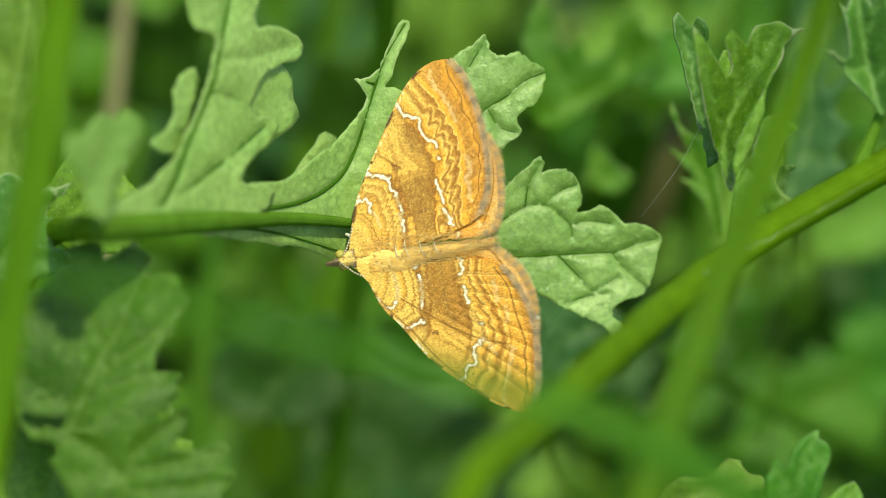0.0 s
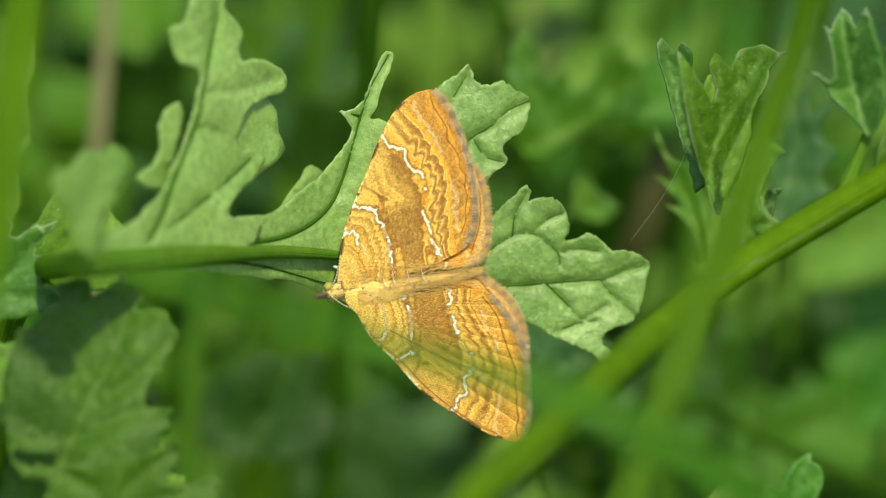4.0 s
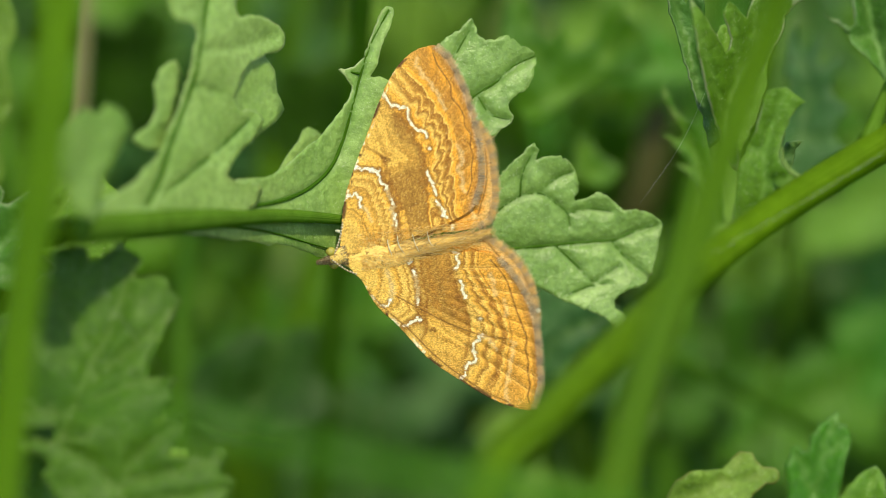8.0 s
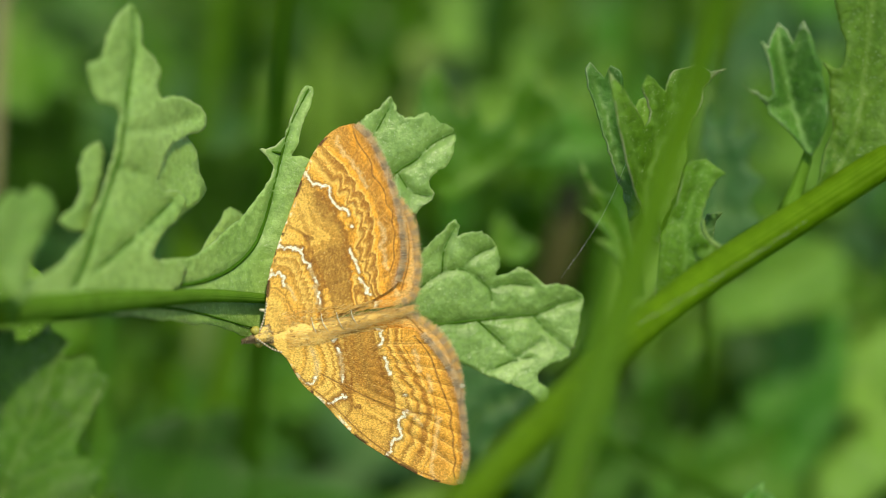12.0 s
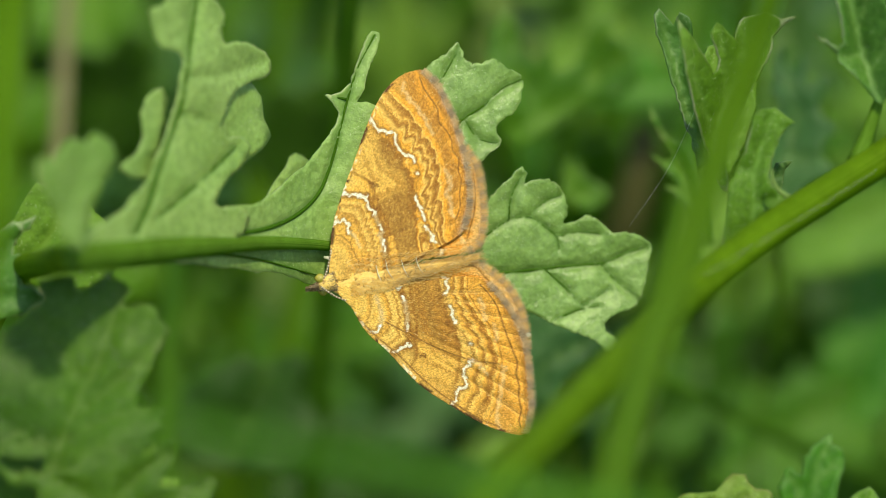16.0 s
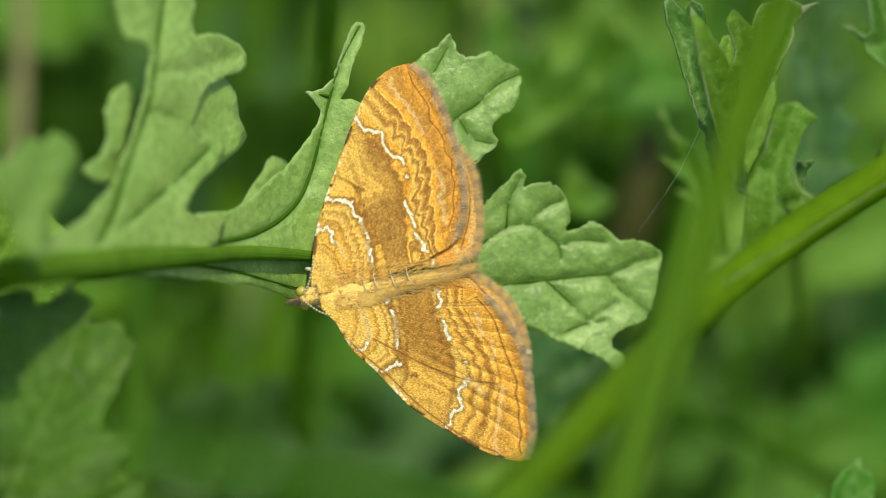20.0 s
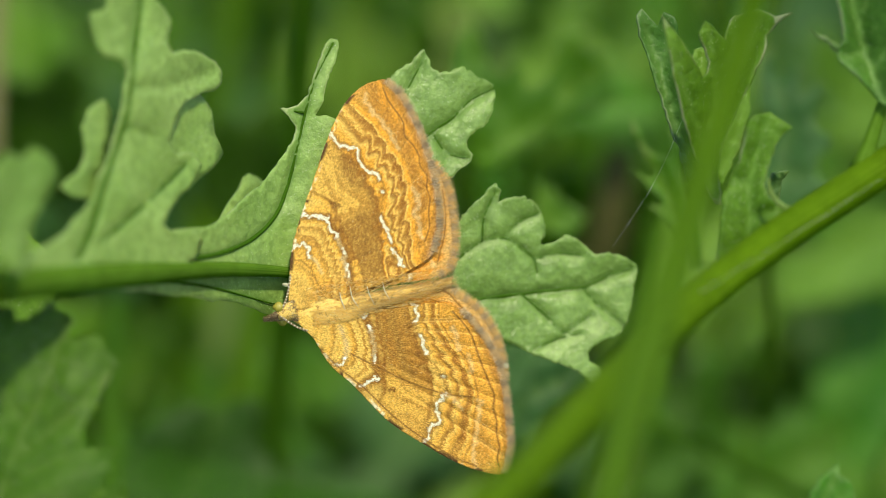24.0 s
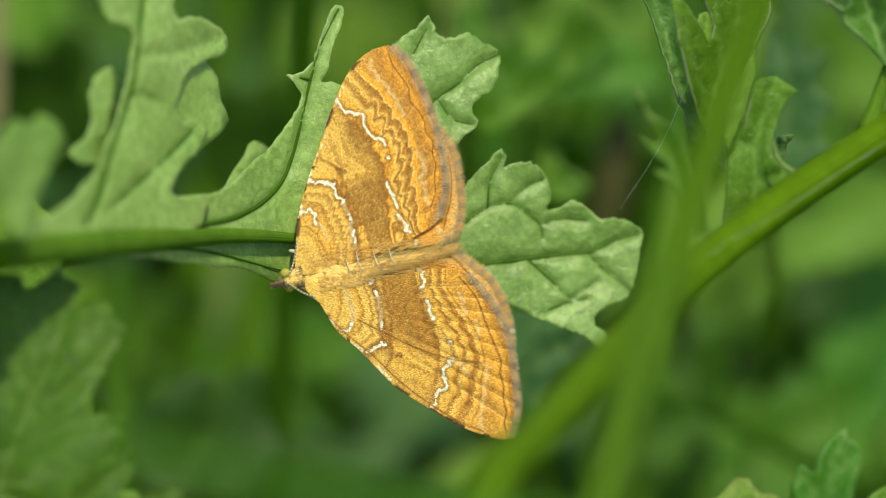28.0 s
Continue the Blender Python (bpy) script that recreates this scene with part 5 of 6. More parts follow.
# ---- leaves before and below ----
def low_left_plant():
    foot = to_ground((-30, -26, 10), (-2, 0, -10))
    plant = thing("ragwort_plant", foot, "low ragwort with broad crinkled lobed leaves", "plant")
    stem = part("stem", tube([foot, (-31, -120, -40), (-29, -34, 8), (-28, -18, 12), (-26, -8, 13)], [1.5, 1.3, 0.9, 0.6, 0.35], 12, 4), STEM, plant)

    def grow(out, veins, z, seed, mat, lean=0.0):
        part("leaf", leaf_blade(out, lambda x, y, z=z: z + lean * (y + 8.0), veins, 0.4, seed, 0.45, 0.1, 0.6, teeth=0.85), mat, stem, thick=0.12)

    # the shade on these low leaves is part of their material's colour
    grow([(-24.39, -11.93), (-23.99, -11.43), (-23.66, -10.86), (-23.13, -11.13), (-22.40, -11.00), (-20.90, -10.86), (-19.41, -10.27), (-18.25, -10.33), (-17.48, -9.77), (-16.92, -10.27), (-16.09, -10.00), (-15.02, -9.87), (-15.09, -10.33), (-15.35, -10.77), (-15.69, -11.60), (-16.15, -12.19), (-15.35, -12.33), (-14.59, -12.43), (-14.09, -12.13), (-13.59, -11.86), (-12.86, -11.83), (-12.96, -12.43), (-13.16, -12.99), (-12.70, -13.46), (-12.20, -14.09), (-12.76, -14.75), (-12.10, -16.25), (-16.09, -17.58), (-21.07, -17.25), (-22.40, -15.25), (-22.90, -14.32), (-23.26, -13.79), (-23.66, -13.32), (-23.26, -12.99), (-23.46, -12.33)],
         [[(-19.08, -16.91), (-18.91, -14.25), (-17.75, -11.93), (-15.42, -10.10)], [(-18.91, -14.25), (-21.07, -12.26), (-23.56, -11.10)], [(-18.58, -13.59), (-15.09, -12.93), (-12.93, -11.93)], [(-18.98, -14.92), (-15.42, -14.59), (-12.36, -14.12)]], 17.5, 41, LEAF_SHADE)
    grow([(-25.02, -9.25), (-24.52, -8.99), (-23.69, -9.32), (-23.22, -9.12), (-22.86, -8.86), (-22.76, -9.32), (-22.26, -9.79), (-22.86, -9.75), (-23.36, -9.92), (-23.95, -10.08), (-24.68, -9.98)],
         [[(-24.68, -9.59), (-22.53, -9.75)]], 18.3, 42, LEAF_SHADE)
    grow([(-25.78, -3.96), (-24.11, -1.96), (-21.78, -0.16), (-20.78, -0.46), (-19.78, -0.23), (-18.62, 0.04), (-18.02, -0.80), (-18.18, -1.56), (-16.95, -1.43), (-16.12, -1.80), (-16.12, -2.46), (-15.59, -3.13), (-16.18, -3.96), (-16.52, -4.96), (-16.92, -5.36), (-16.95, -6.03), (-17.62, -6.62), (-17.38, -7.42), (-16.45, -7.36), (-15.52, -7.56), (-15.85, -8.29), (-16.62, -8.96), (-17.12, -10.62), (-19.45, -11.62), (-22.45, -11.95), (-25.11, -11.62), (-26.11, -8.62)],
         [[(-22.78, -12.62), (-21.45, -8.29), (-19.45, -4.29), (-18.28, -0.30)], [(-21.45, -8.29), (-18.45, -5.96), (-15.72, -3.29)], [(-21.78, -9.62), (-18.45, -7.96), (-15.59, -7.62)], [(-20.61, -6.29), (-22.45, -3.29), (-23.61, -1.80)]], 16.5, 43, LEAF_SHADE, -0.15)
    grow([(-27.40, 4.32), (-26.11, 2.84), (-25.52, 3.28), (-24.89, 3.62), (-24.11, 3.54), (-24.66, 3.10), (-25.07, 2.52), (-25.33, 1.91), (-24.54, 1.61), (-23.51, 1.51), (-24.02, 0.85), (-24.67, 0.05), (-23.77, -0.42), (-23.17, -1.32), (-23.94, -1.63), (-24.36, -1.93), (-25.77, -2.26), (-27.17, -2.66), (-29.32, -2.31), (-30.13, 0.86), (-29.16, 3.73)],
         [[(-28.96, -2.29), (-27.25, -0.46), (-25.87, 1.00), (-24.00, 3.48)], [(-27.25, -0.46), (-25.16, 1.03), (-23.47, 1.44)], [(-27.93, -1.20), (-25.45, -1.11), (-23.24, -1.32)]], 8, 44, LEAF_CRISP)
    # these last two get a lighter colour to offset the shadow on them
    grow([(-28.43, -4.34), (-24.39, -3.16), (-21.69, -1.98), (-19.67, -0.97), (-17.31, -2.66), (-16.81, -5.35), (-17.82, -7.37), (-16.64, -9.39), (-15.63, -12.09), (-14.95, -15.46), (-16.98, -17.48), (-21.35, -17.81), (-28.43, -17.81)],
         [[(-24.39, -17.14), (-22.36, -8.72), (-19.00, -2.32)], [(-22.70, -9.39), (-17.99, -8.72)]], 11, 46, LEAF_MID)
    grow([(-24.53, 4.78), (-22.50, 5.79), (-20.47, 3.76), (-18.77, 1.39), (-19.79, -0.30), (-22.84, -0.64), (-25.21, 0.71)], [[(-24.53, 0.37), (-21.82, 4.10)]], 5, 48, LEAF_MID)
    return plant


def low_right_plant():
    foot = to_ground((25, -30, 6), (3, 0, -6))
    plant = thing("ragwort_plant", foot, "small ragwort shoot with upright toothed leaves", "plant")
    stem = part("stem", tube([foot, (26, -120, -35), (24.5, -30, 8), (23.2, -15, 10)], [1.3, 1.0, 0.6, 0.3], 10, 4), STEM, plant)

    def grow(out, veins, z, seed, mat):
        part("leaf", leaf_blade(out, lambda x, y, z=z: z + 0 * x, veins, 0.45, seed, 0.5, 0.2, 0.4, teeth=0.3), mat, stem, thick=0.2)

    grow([(20.39, -17.18), (20.65, -14.48), (20.69, -12.45), (20.86, -11.91), (21.13, -11.78), (21.33, -12.32), (21.80, -12.12), (21.94, -11.51), (22.27, -10.90),
    (22.95, -10.29), (23.56, -9.92), (23.59, -10.36), (24.06, -10.63), (24.30, -11.31), (24.06, -12.32), (23.76, -13.80), (23.29, -15.83), (22.14, -17.52)], [[(21.80, -16.84), (22.41, -13.80), (23.02, -11.10), (23.49, -10.16)], [(22.14, -14.82), (21.06, -12.12)], [(22.68, -12.79), (24.03, -11.10)]], 10, 51, LEAF_FRESH)
    grow([(23.59, -15.55), (24.26, -14.27), (25.28, -13.32), (25.89, -13.11), (26.30, -13.86), (26.84, -14.88), (27.65, -16.57), (24.94, -17.59)], [[(24.94, -16.91), (25.79, -13.52)]], 8, 52, LEAF_MID)
    grow([(13.84, -15.65), (14.66, -14.01), (15.27, -13.67), (16.64, -13.71), (17.59, -13.13), (18.27, -12.55), (18.82, -12.65), (19.71, -13.33), (20.73, -13.67),
    (20.66, -14.15), (19.84, -14.42), (19.13, -15.10), (18.27, -16.33), (15.55, -16.67)], [[(14.52, -15.65), (16.57, -14.63), (18.34, -12.75)], [(16.57, -14.63), (20.32, -13.81)]], -5, 53, LEAF_RUST)
    return plant


low_left_plant()
low_right_plant()


# ---- background plants ----
def ragwort_outline(rng, length, lobes):
    """A pinnate, toothed leaf along +x, as half outlines joined."""
    def half(sign):
        pts = []
        for k in range(lobes):
            x0, x1 = length * (0.15 + 0.8 * k / lobes), length * (0.15 + 0.8 * (k + 0.62) / lobes)
            w = length * (0.1 + 0.22 * math.sin(math.pi * (k + 1) / (lobes + 0.6))) * rng.uniform(0.75, 1.2)
            pts += [(x0, sign * length * 0.035), (x0 + 0.03 * length, sign * w * 0.7), (x1, sign * w), (x1 + 0.045 * length, sign * w * 0.72), (x1 + 0.02 * length, sign * w * 0.42)]
        return pts
    a, b = half(1), half(-1)
    return [(0, 0.012 * length)] + a + [(length, 0.02 * length)] + b[::-1] + [(0, -0.012 * length)]


def far_leaf(rng, length, seed):
    out = ragwort_outline(rng, length, 4)
    veins = [[(0, 0), (length, 0)]]
    bend = rng.uniform(0.15, 0.5) / length
    pts, f, at = leaf_blade(out, lambda x, y: -bend * x * x, veins, length * 0.04, seed, 0.8, 0.0, 1.2, 0.1, 0.4)
    return pts, f, at


def backdrop_plants():
    rng = np.random.default_rng(71)
    shapes = []
    for i, L in enumerate((16, 20, 24, 28, 22)):
        pts, f, at = far_leaf(rng, L, 80 + i)
        me = bpy.data.meshes.new("leaf")
        me.from_pydata((pts * 0.001).tolist(), [], f)
        for key, values in at.items():
            me.attributes.new(key, "FLOAT", "POINT").data.foreach_set("value", np.asarray(values, np.float32))
        me.polygons.foreach_set("use_smooth", [True] * len(me.polygons))
        shapes.append(me)
    mats = [LEAF_BACK, LEAF_BACK, LEAF_BLUE, LEAF_DEEP, LEAF_FRESH, LEAF_MID]
    meshes = []
    for me in shapes:
        for m in mats:
            q = me.copy()
            q.materials.clear()
            q.materials.append(m)
            meshes.append(q)
    for k in range(190):
        z = -70 - 190 * rng.uniform(0, 1) ** 1.1
        spread = 1 - z / 500
        top = np.array([rng.uniform(-40, 42) * spread, rng.uniform(-28, 22) * spread, z])
        if k >= 172:
            # a few stand nearer by, low down
            top = np.array([rng.uniform(-34, -6), rng.uniform(-18, -2), rng.uniform(-105, -70)])
        if k >= 180:
            top = np.array([rng.uniform(18, 36), rng.uniform(-3, 10), rng.uniform(-110, -62)])
        if -9 < top[0] / spread < -4 and z > -120:
            top[0] -= 7 * spread
        foot = to_ground(top, (rng.uniform(-8, 8), 0, rng.uniform(-5, 5)))
        plant = thing("ragwort_plant", foot, "ragwort plant with lobed green leaves in the thicket", "plant", "background ragwort")
        mid = (np.array(foot) + top) / 2 + rng.normal(0, 4, 3)
        stem = part("stem", tube([foot, tuple(mid), tuple(top)], [1.3, 0.8, 0.35], 8, 8), STEM, plant)
        for j in range(6):
            pick = int(rng.integers(0, len(meshes)))
            if top[0] > 8 * spread and top[1] < -2 * spread and pick % 6 == 5 or 172 <= k < 180 and pick % 6 == 5:
                pick -= 1
            ob = new("leaf", meshes[pick])
            ob.parent = stem
            turn = Matrix.Rotation(rng.uniform(0, 2 * math.pi), 4, "Z") @ Matrix.Rotation(rng.uniform(-0.9, 0.4), 4, "Y") @ Matrix.Rotation(rng.uniform(-0.6, 0.6), 4, "X")
            ob.matrix_basis = Matrix.Translation(Vector(top + DOWN * (j * 4.5) - ANCHOR[plant.name]) * 0.001) @ turn
            s = ob.modifiers.new("thickness", "SOLIDIFY")
            s.thickness = 0.00025


backdrop_plants()


def behind_plant():
    """The leaves that stand out just behind the seat of the moth, and added dark ones that fill gaps."""
    foot = to_ground((22, -20, -40), (4, 0, 0))
    plant = thing("ragwort_plant", foot, "tall ragwort with soft lobed leaves behind the moth", "plant")
    core = (20.0, -34.0, -80.0)
    stem = part("stem", tube([foot, (25, -150, -95), (23, -60, -85), core], [2.0, 1.7, 1.4, 1.1], 10, 5), STEM, plant)

    def grow(out, veins, z, seed, mat):
        p0 = np.array([*veins[0][0], float(z)])
        # added leaves 71, 76 and 77 lean off the sun to darken gaps
        shade_tilt = {71: 1.2, 76: 0.8, 77: 0.8}.get(seed, 0.0)
        leaf = part("leaf", leaf_blade(out, lambda x, y, z=z: z + shade_tilt * (y - 7.0), veins, 0.6, seed, 0.6, 0.1, 0.9, teeth=0.5), mat, stem, thick=0.2)
        part("stalk", tube([tuple(p0 + (0, 0, -0.4)), tuple(p0 + (0.5, -3.0, -6.0)), (p0[0] * 0.6 + 8, min(p0[1] - 14, -20.0), min(p0[2] - 30, -60.0)), (22.5, -60, -85)], [0.15, 0.16, 0.25, 0.5], 8, 4), STEM, leaf)

    grow([(5.47, 8.65), (6.75, 10.19), (8.55, 11.53), (10.52, 12.52), (11.44, 13.72), (12.53, 14.91), (13.78, 15.39), (14.45, 14.49), (15.50, 14.45), (15.65, 13.57), (16.85, 13.00), (17.27, 11.94), (15.56, 11.12), (13.10, 11.10), (11.00, 11.17), (9.21, 10.39), (7.42, 9.29)], [[(5.65, 8.89), (8.88, 10.89), (12.43, 12.10), (16.99, 12.02)], [(11.02, 11.80), (12.48, 13.50), (13.77, 15.04)]], -50, 61, LEAF_FRESH)
    grow([(4.06, 8.81), (5.14, 11.13), (4.13, 13.00), (4.23, 16.06), (4.97, 16.92), (5.78, 15.34), (6.78, 13.46), (7.70, 14.71), (8.21, 12.82), (9.64, 13.55), (10.42, 15.47), (11.65, 16.35), (11.97, 14.76), (12.97, 14.41), (13.56, 12.52), (12.37, 11.34), (10.10, 10.70), (7.86, 9.30), (5.99, 8.10)],
         [[(4.64, 8.63), (7.08, 9.85), (10.08, 11.65), (12.67, 14.02)], [(7.08, 9.85), (5.65, 13.05), (4.99, 16.27)], [(10.08, 11.65), (10.96, 13.97), (11.55, 15.89)]], -30, 60, LEAF_BACK)
    grow([(6.16, 11.46), (7.14, 13.75), (8.07, 14.97), (8.65, 16.21), (10.45, 16.50), (11.20, 17.37), (12.98, 16.96), (14.09, 16.02), (12.55, 14.93), (11.07, 13.62), (8.87, 12.26)], [[(6.53, 11.81), (8.94, 14.23), (13.31, 16.23)]], -60, 79, LEAF_MID)
    grow([(8.30, 4.33), (8.58, 5.81), (8.81, 6.64), (9.10, 7.26), (9.54, 6.61), (9.85, 6.10), (10.34, 5.75), (10.82, 5.47), (11.32, 4.56), (9.78, 4.12)], [[(8.96, 4.31), (9.11, 5.80), (9.09, 7.06)], [(9.14, 4.80), (10.82, 5.34)]], -30, 62, LEAF_BACK)
    grow([(5.57, -2.82), (7.35, -2.46), (9.49, -3.18), (11.13, -4.25), (10.56, -5.67), (9.13, -6.32), (8.28, -7.10), (7.71, -8.88), (6.28, -9.95),
    (5.21, -7.81), (5.92, -5.67)], [[(5.92, -9.24), (7.35, -5.67), (10.20, -4.25)]], -18, 63, LEAF_BLUE)
    grow([(21.07, 3.99), (21.57, 6.87), (21.28, 8.66), (22.00, 10.10), (21.79, 12.62), (22.51, 14.42), (23.01, 12.62), (23.80, 13.70), (23.95, 11.54),
    (25.38, 12.26), (24.66, 9.74), (25.74, 9.02), (24.66, 7.59), (25.60, 6.44), (23.95, 5.07), (22.51, 3.78)], [[(21.79, 4.35), (23.01, 8.66), (22.72, 13.70)], [(23.01, 8.66), (25.02, 11.54)], [(22.87, 6.87), (25.24, 6.87)]], -22, 64, LEAF_BLUE)
    # these two carry the shade of the gap below in their colour
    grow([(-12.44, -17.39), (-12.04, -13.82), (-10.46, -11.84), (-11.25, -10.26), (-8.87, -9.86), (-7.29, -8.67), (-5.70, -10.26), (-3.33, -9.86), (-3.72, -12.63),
    (-2.53, -14.22), (-4.12, -16.59), (-7.29, -18.18)], [[(-9.66, -17.78), (-7.68, -13.43), (-6.50, -9.47)]], -62, 66, LEAF_SHADOW)
    grow([(-3.69, -17.24), (-3.30, -14.09), (-1.73, -12.52), (0.63, -11.74), (2.59, -12.92), (3.77, -15.27), (2.98, -18.02), (-0.94, -18.81)], [[(-2.51, -17.63), (0.24, -14.09), (1.81, -12.52)]], -60, 67, LEAF_SHADOW)
    grow([(20.16, -12.96), (21.78, -10.53), (25.03, -10.12), (26.25, -12.15), (24.63, -14.59), (21.38, -15.00)], [[(20.56, -14.18), (25.03, -10.93)]], -90, 69, LEAF_BACK)
    # added over a dark gap; its tilt makes the shade
    grow([(8.72, 2.35), (9.49, 7.75), (11.80, 8.76), (14.12, 8.29), (16.05, 8.76), (17.59, 7.37), (17.43, 4.28), (16.05, 1.97), (12.19, 1.58)], [[(12.96, 1.97), (13.73, 5.44), (13.35, 8.52)]], -60, 71, LEAF_BACK)
    grow([(25.52, -2.31), (25.31, -0.87), (25.94, 0.00), (25.73, 1.08), (26.68, 0.80), (27.25, 1.75), (27.94, 0.91), (29.02, 1.16), (28.69, -0.26), (29.22, -1.52), (28.03, -2.02), (27.11, -2.89)], [[(25.69, -2.31), (27.18, -0.57), (28.65, 0.82)]], -60, 72, LEAF_PALE)
    grow([(26.88, -10.47), (26.13, -7.47), (26.88, -5.97), (26.43, -4.47), (28.00, -2.97), (27.78, -0.71), (29.13, 0.04), (29.28, 2.67), (32.13, 2.29),
    (33.63, -2.21), (32.51, -7.47), (29.88, -10.85)], [[(27.25, -10.47), (29.51, -4.47), (31.38, 1.54)], [(28.75, -5.97), (26.65, -4.84)]], -60, 73, LEAF_FRESH)
    grow([(18.61, -13.75), (19.76, -11.45), (19.38, -9.92), (21.29, -9.54), (21.68, -7.62), (23.59, -8.00), (24.74, -6.09), (26.27, -7.62), (28.19, -8.00),
    (27.80, -9.92), (30.10, -11.45), (28.95, -13.75), (25.51, -14.13), (23.59, -15.66), (20.53, -14.90)], [[(19.38, -14.13), (23.59, -11.07), (27.42, -8.77)], [(22.06, -12.22), (21.68, -8.39)]], -56, 74, LEAF_BACK)
    grow([(24.03, 0.41), (24.99, 3.01), (26.63, 3.38), (27.52, 4.87), (29.61, 5.62), (32.58, 5.24), (32.58, 0.78), (29.61, 0.41), (26.63, -0.33)], [[(24.40, 0.41), (28.12, 2.64), (31.84, 4.87)]], -55, 75, LEAF_MID)
    # next two: added for dark gaps at the upper left, shade toned in
    grow([(-24.45, 8.91), (-24.84, 12.77), (-23.68, 15.47), (-21.75, 14.70), (-20.21, 16.62), (-18.28, 15.47), (-18.67, 12.38), (-17.90, 9.30), (-20.98, 7.75)], [[(-21.37, 8.14), (-21.37, 12.38), (-20.98, 15.85)]], -60, 76, LEAF_GAP)
    grow([(-11.73, 6.98), (-11.34, 10.84), (-10.18, 12.77), (-8.64, 12.38), (-7.10, 13.54), (-5.55, 11.61), (-6.33, 8.52), (-7.10, 5.82), (-10.18, 5.82)], [[(-9.03, 6.21), (-8.64, 9.68), (-7.87, 12.77)]], -60, 77, LEAF_GAP)
    grow([(3.84, 20.01), (7.03, 20.81), (9.03, 18.82), (7.83, 16.02), (5.83, 14.02), (4.23, 13.62), (3.44, 15.22), (4.63, 17.22)], [[(4.23, 14.02), (7.03, 19.22)]], -80, 70, LEAF_PALE)
    # added to dim the lower left, shade in its colour
    grow([(-16.32, -11.32), (-16.58, -8.57), (-15.26, -7.07), (-13.93, -5.98), (-12.37, -5.34), (-10.67, -5.84), (-9.09, -4.86), (-7.76, -6.17), (-8.16, -8.15), (-7.19, -9.89), (-8.28, -11.91), (-12.41, -12.47)], [[(-13.08, -11.94), (-11.61, -8.73), (-10.50, -6.02)]], -40, 78, LEAF_SHADOW)
    part("shoot", tube([(13.93, -6.34, -38.0), (17.64, -8.26, -38.0), (23.00, -11.09, -42.0), (28.08, -13.70, -54.0), (35.96, -18.02, -70.0), (34.83, -34.55, -84.0)], [0.4, 0.55, 0.6, 0.6, 0.6], 8, 3), VEIN, stem, "thin green side shoot")
    return plant


behind_plant()


def tall_blade(line, width, mat, label):
    width *= 1.5
    foot = to_ground(line[-1])
    g = thing("grass_blade", foot, label, "grass blade", "upright grass behind the moth")
    part("blade", blade(list(line) + [tuple((np.array(line[-1]) + np.array(foot)) / 2), foot], [0.5 * width, width, width, width, width], 0.3, (1, 0, 0.2), 5, 6), mat, g)
    keel = spline(list(line) + [tuple((np.array(line[-1]) + np.array(foot)) / 2), foot], 8)
    part("midrib", tube(keel + np.array([0, 0, -0.1]), [0.05, 0.14, 0.16, 0.18], 6, 12), RIB, g)


tall_blade([(-9.8, 5.44, -75.0), (-11.0, 0.42, -75.0), (-12.2, -4.59, -75.0), (-13.4, -10.76, -75.0)], 2.6, BLADE_PALE, "pale green grass blade rising out of the thicket")
tall_blade([(-7.80, 2.33, -55.0), (-9.14, -2.26, -55.0), (-10.28, -6.84, -55.0), (-11.24, -12.19, -55.0)], 2.2, BLADE, "olive green grass blade rising out of the thicket")
tall_blade([(-16.51, 1.15, -40.0), (-16.89, -0.33, -40.0), (-17.18, -2.94, -40.0), (-17.33, -6.66, -40.0)], 1.8, BLADE_DEEP, "olive green grass blade rising out of the thicket")
tall_blade([(-8.79, 25.17, -70.0), (-9.97, 17.31, -70.0), (-11.15, 11.42, -70.0), (-11.94, 5.54, -70.0)], 2.2, BLADE, "olive green grass blade rising out of the thicket")
tall_blade([(-5.95, 26.49, -100.0), (-5.95, 18.22, -100.0), (-5.62, 12.44, -100.0), (-5.54, 5.83, -100.0)], 1.8, BLADE, "olive green grass blade rising out of the thicket")
tall_blade([(-23.64, 24.28, -50.0), (-24.17, 16.71, -50.0), (-24.47, 12.16, -50.0), (-24.85, 5.34, -50.0)], 1.3, BLADE_DRY, "dry straw-coloured grass stalk")
tall_blade([(14.61, 9.85, -54.0), (14.24, 7.59, -54.0), (13.71, 4.57, -54.0), (12.04, -0.73, -58.0), (8.97, -6.31, -76.0), (6.23, -12.74, -80.0)], 2.7, BLADE_BROWN, "withered brown grass blade")
tall_blade([(19.52, 24.72, -60.0), (18.75, 17.01, -60.0), (17.97, 10.84, -60.0), (17.20, 4.67, -60.0)], 2.0, BLADE_DEEP, "olive green grass blade rising out of the thicket")


def thread(a, b, sag, thick=0.011):
    mid = (np.array(a) + np.array(b)) / 2 + np.array([0, -sag, 0])
    t = thing("spider_thread", a, "thin glinting strand of spider silk between the leaves", "spider silk")
    part("strand", tube([a, tuple(mid), b], [thick, thick, thick], 5, 1.0), SILK, t)


SILK = Nodes("spider silk").close((0.85, 0.88, 0.85), 0.25, None, 0.0, None, 0.9)
thread((16.81, 11.64, 3.0), (12.07, 2.79, -2.0), 0.9, 0.005)
thread((-19.93, -2.20, 24.0), (-16.20, -7.25, 24.0), 0.2, 0.004)
thread((15.84, -0.26, 17.0), (26.56, 5.89, 9.2), 0.1, 0.004)


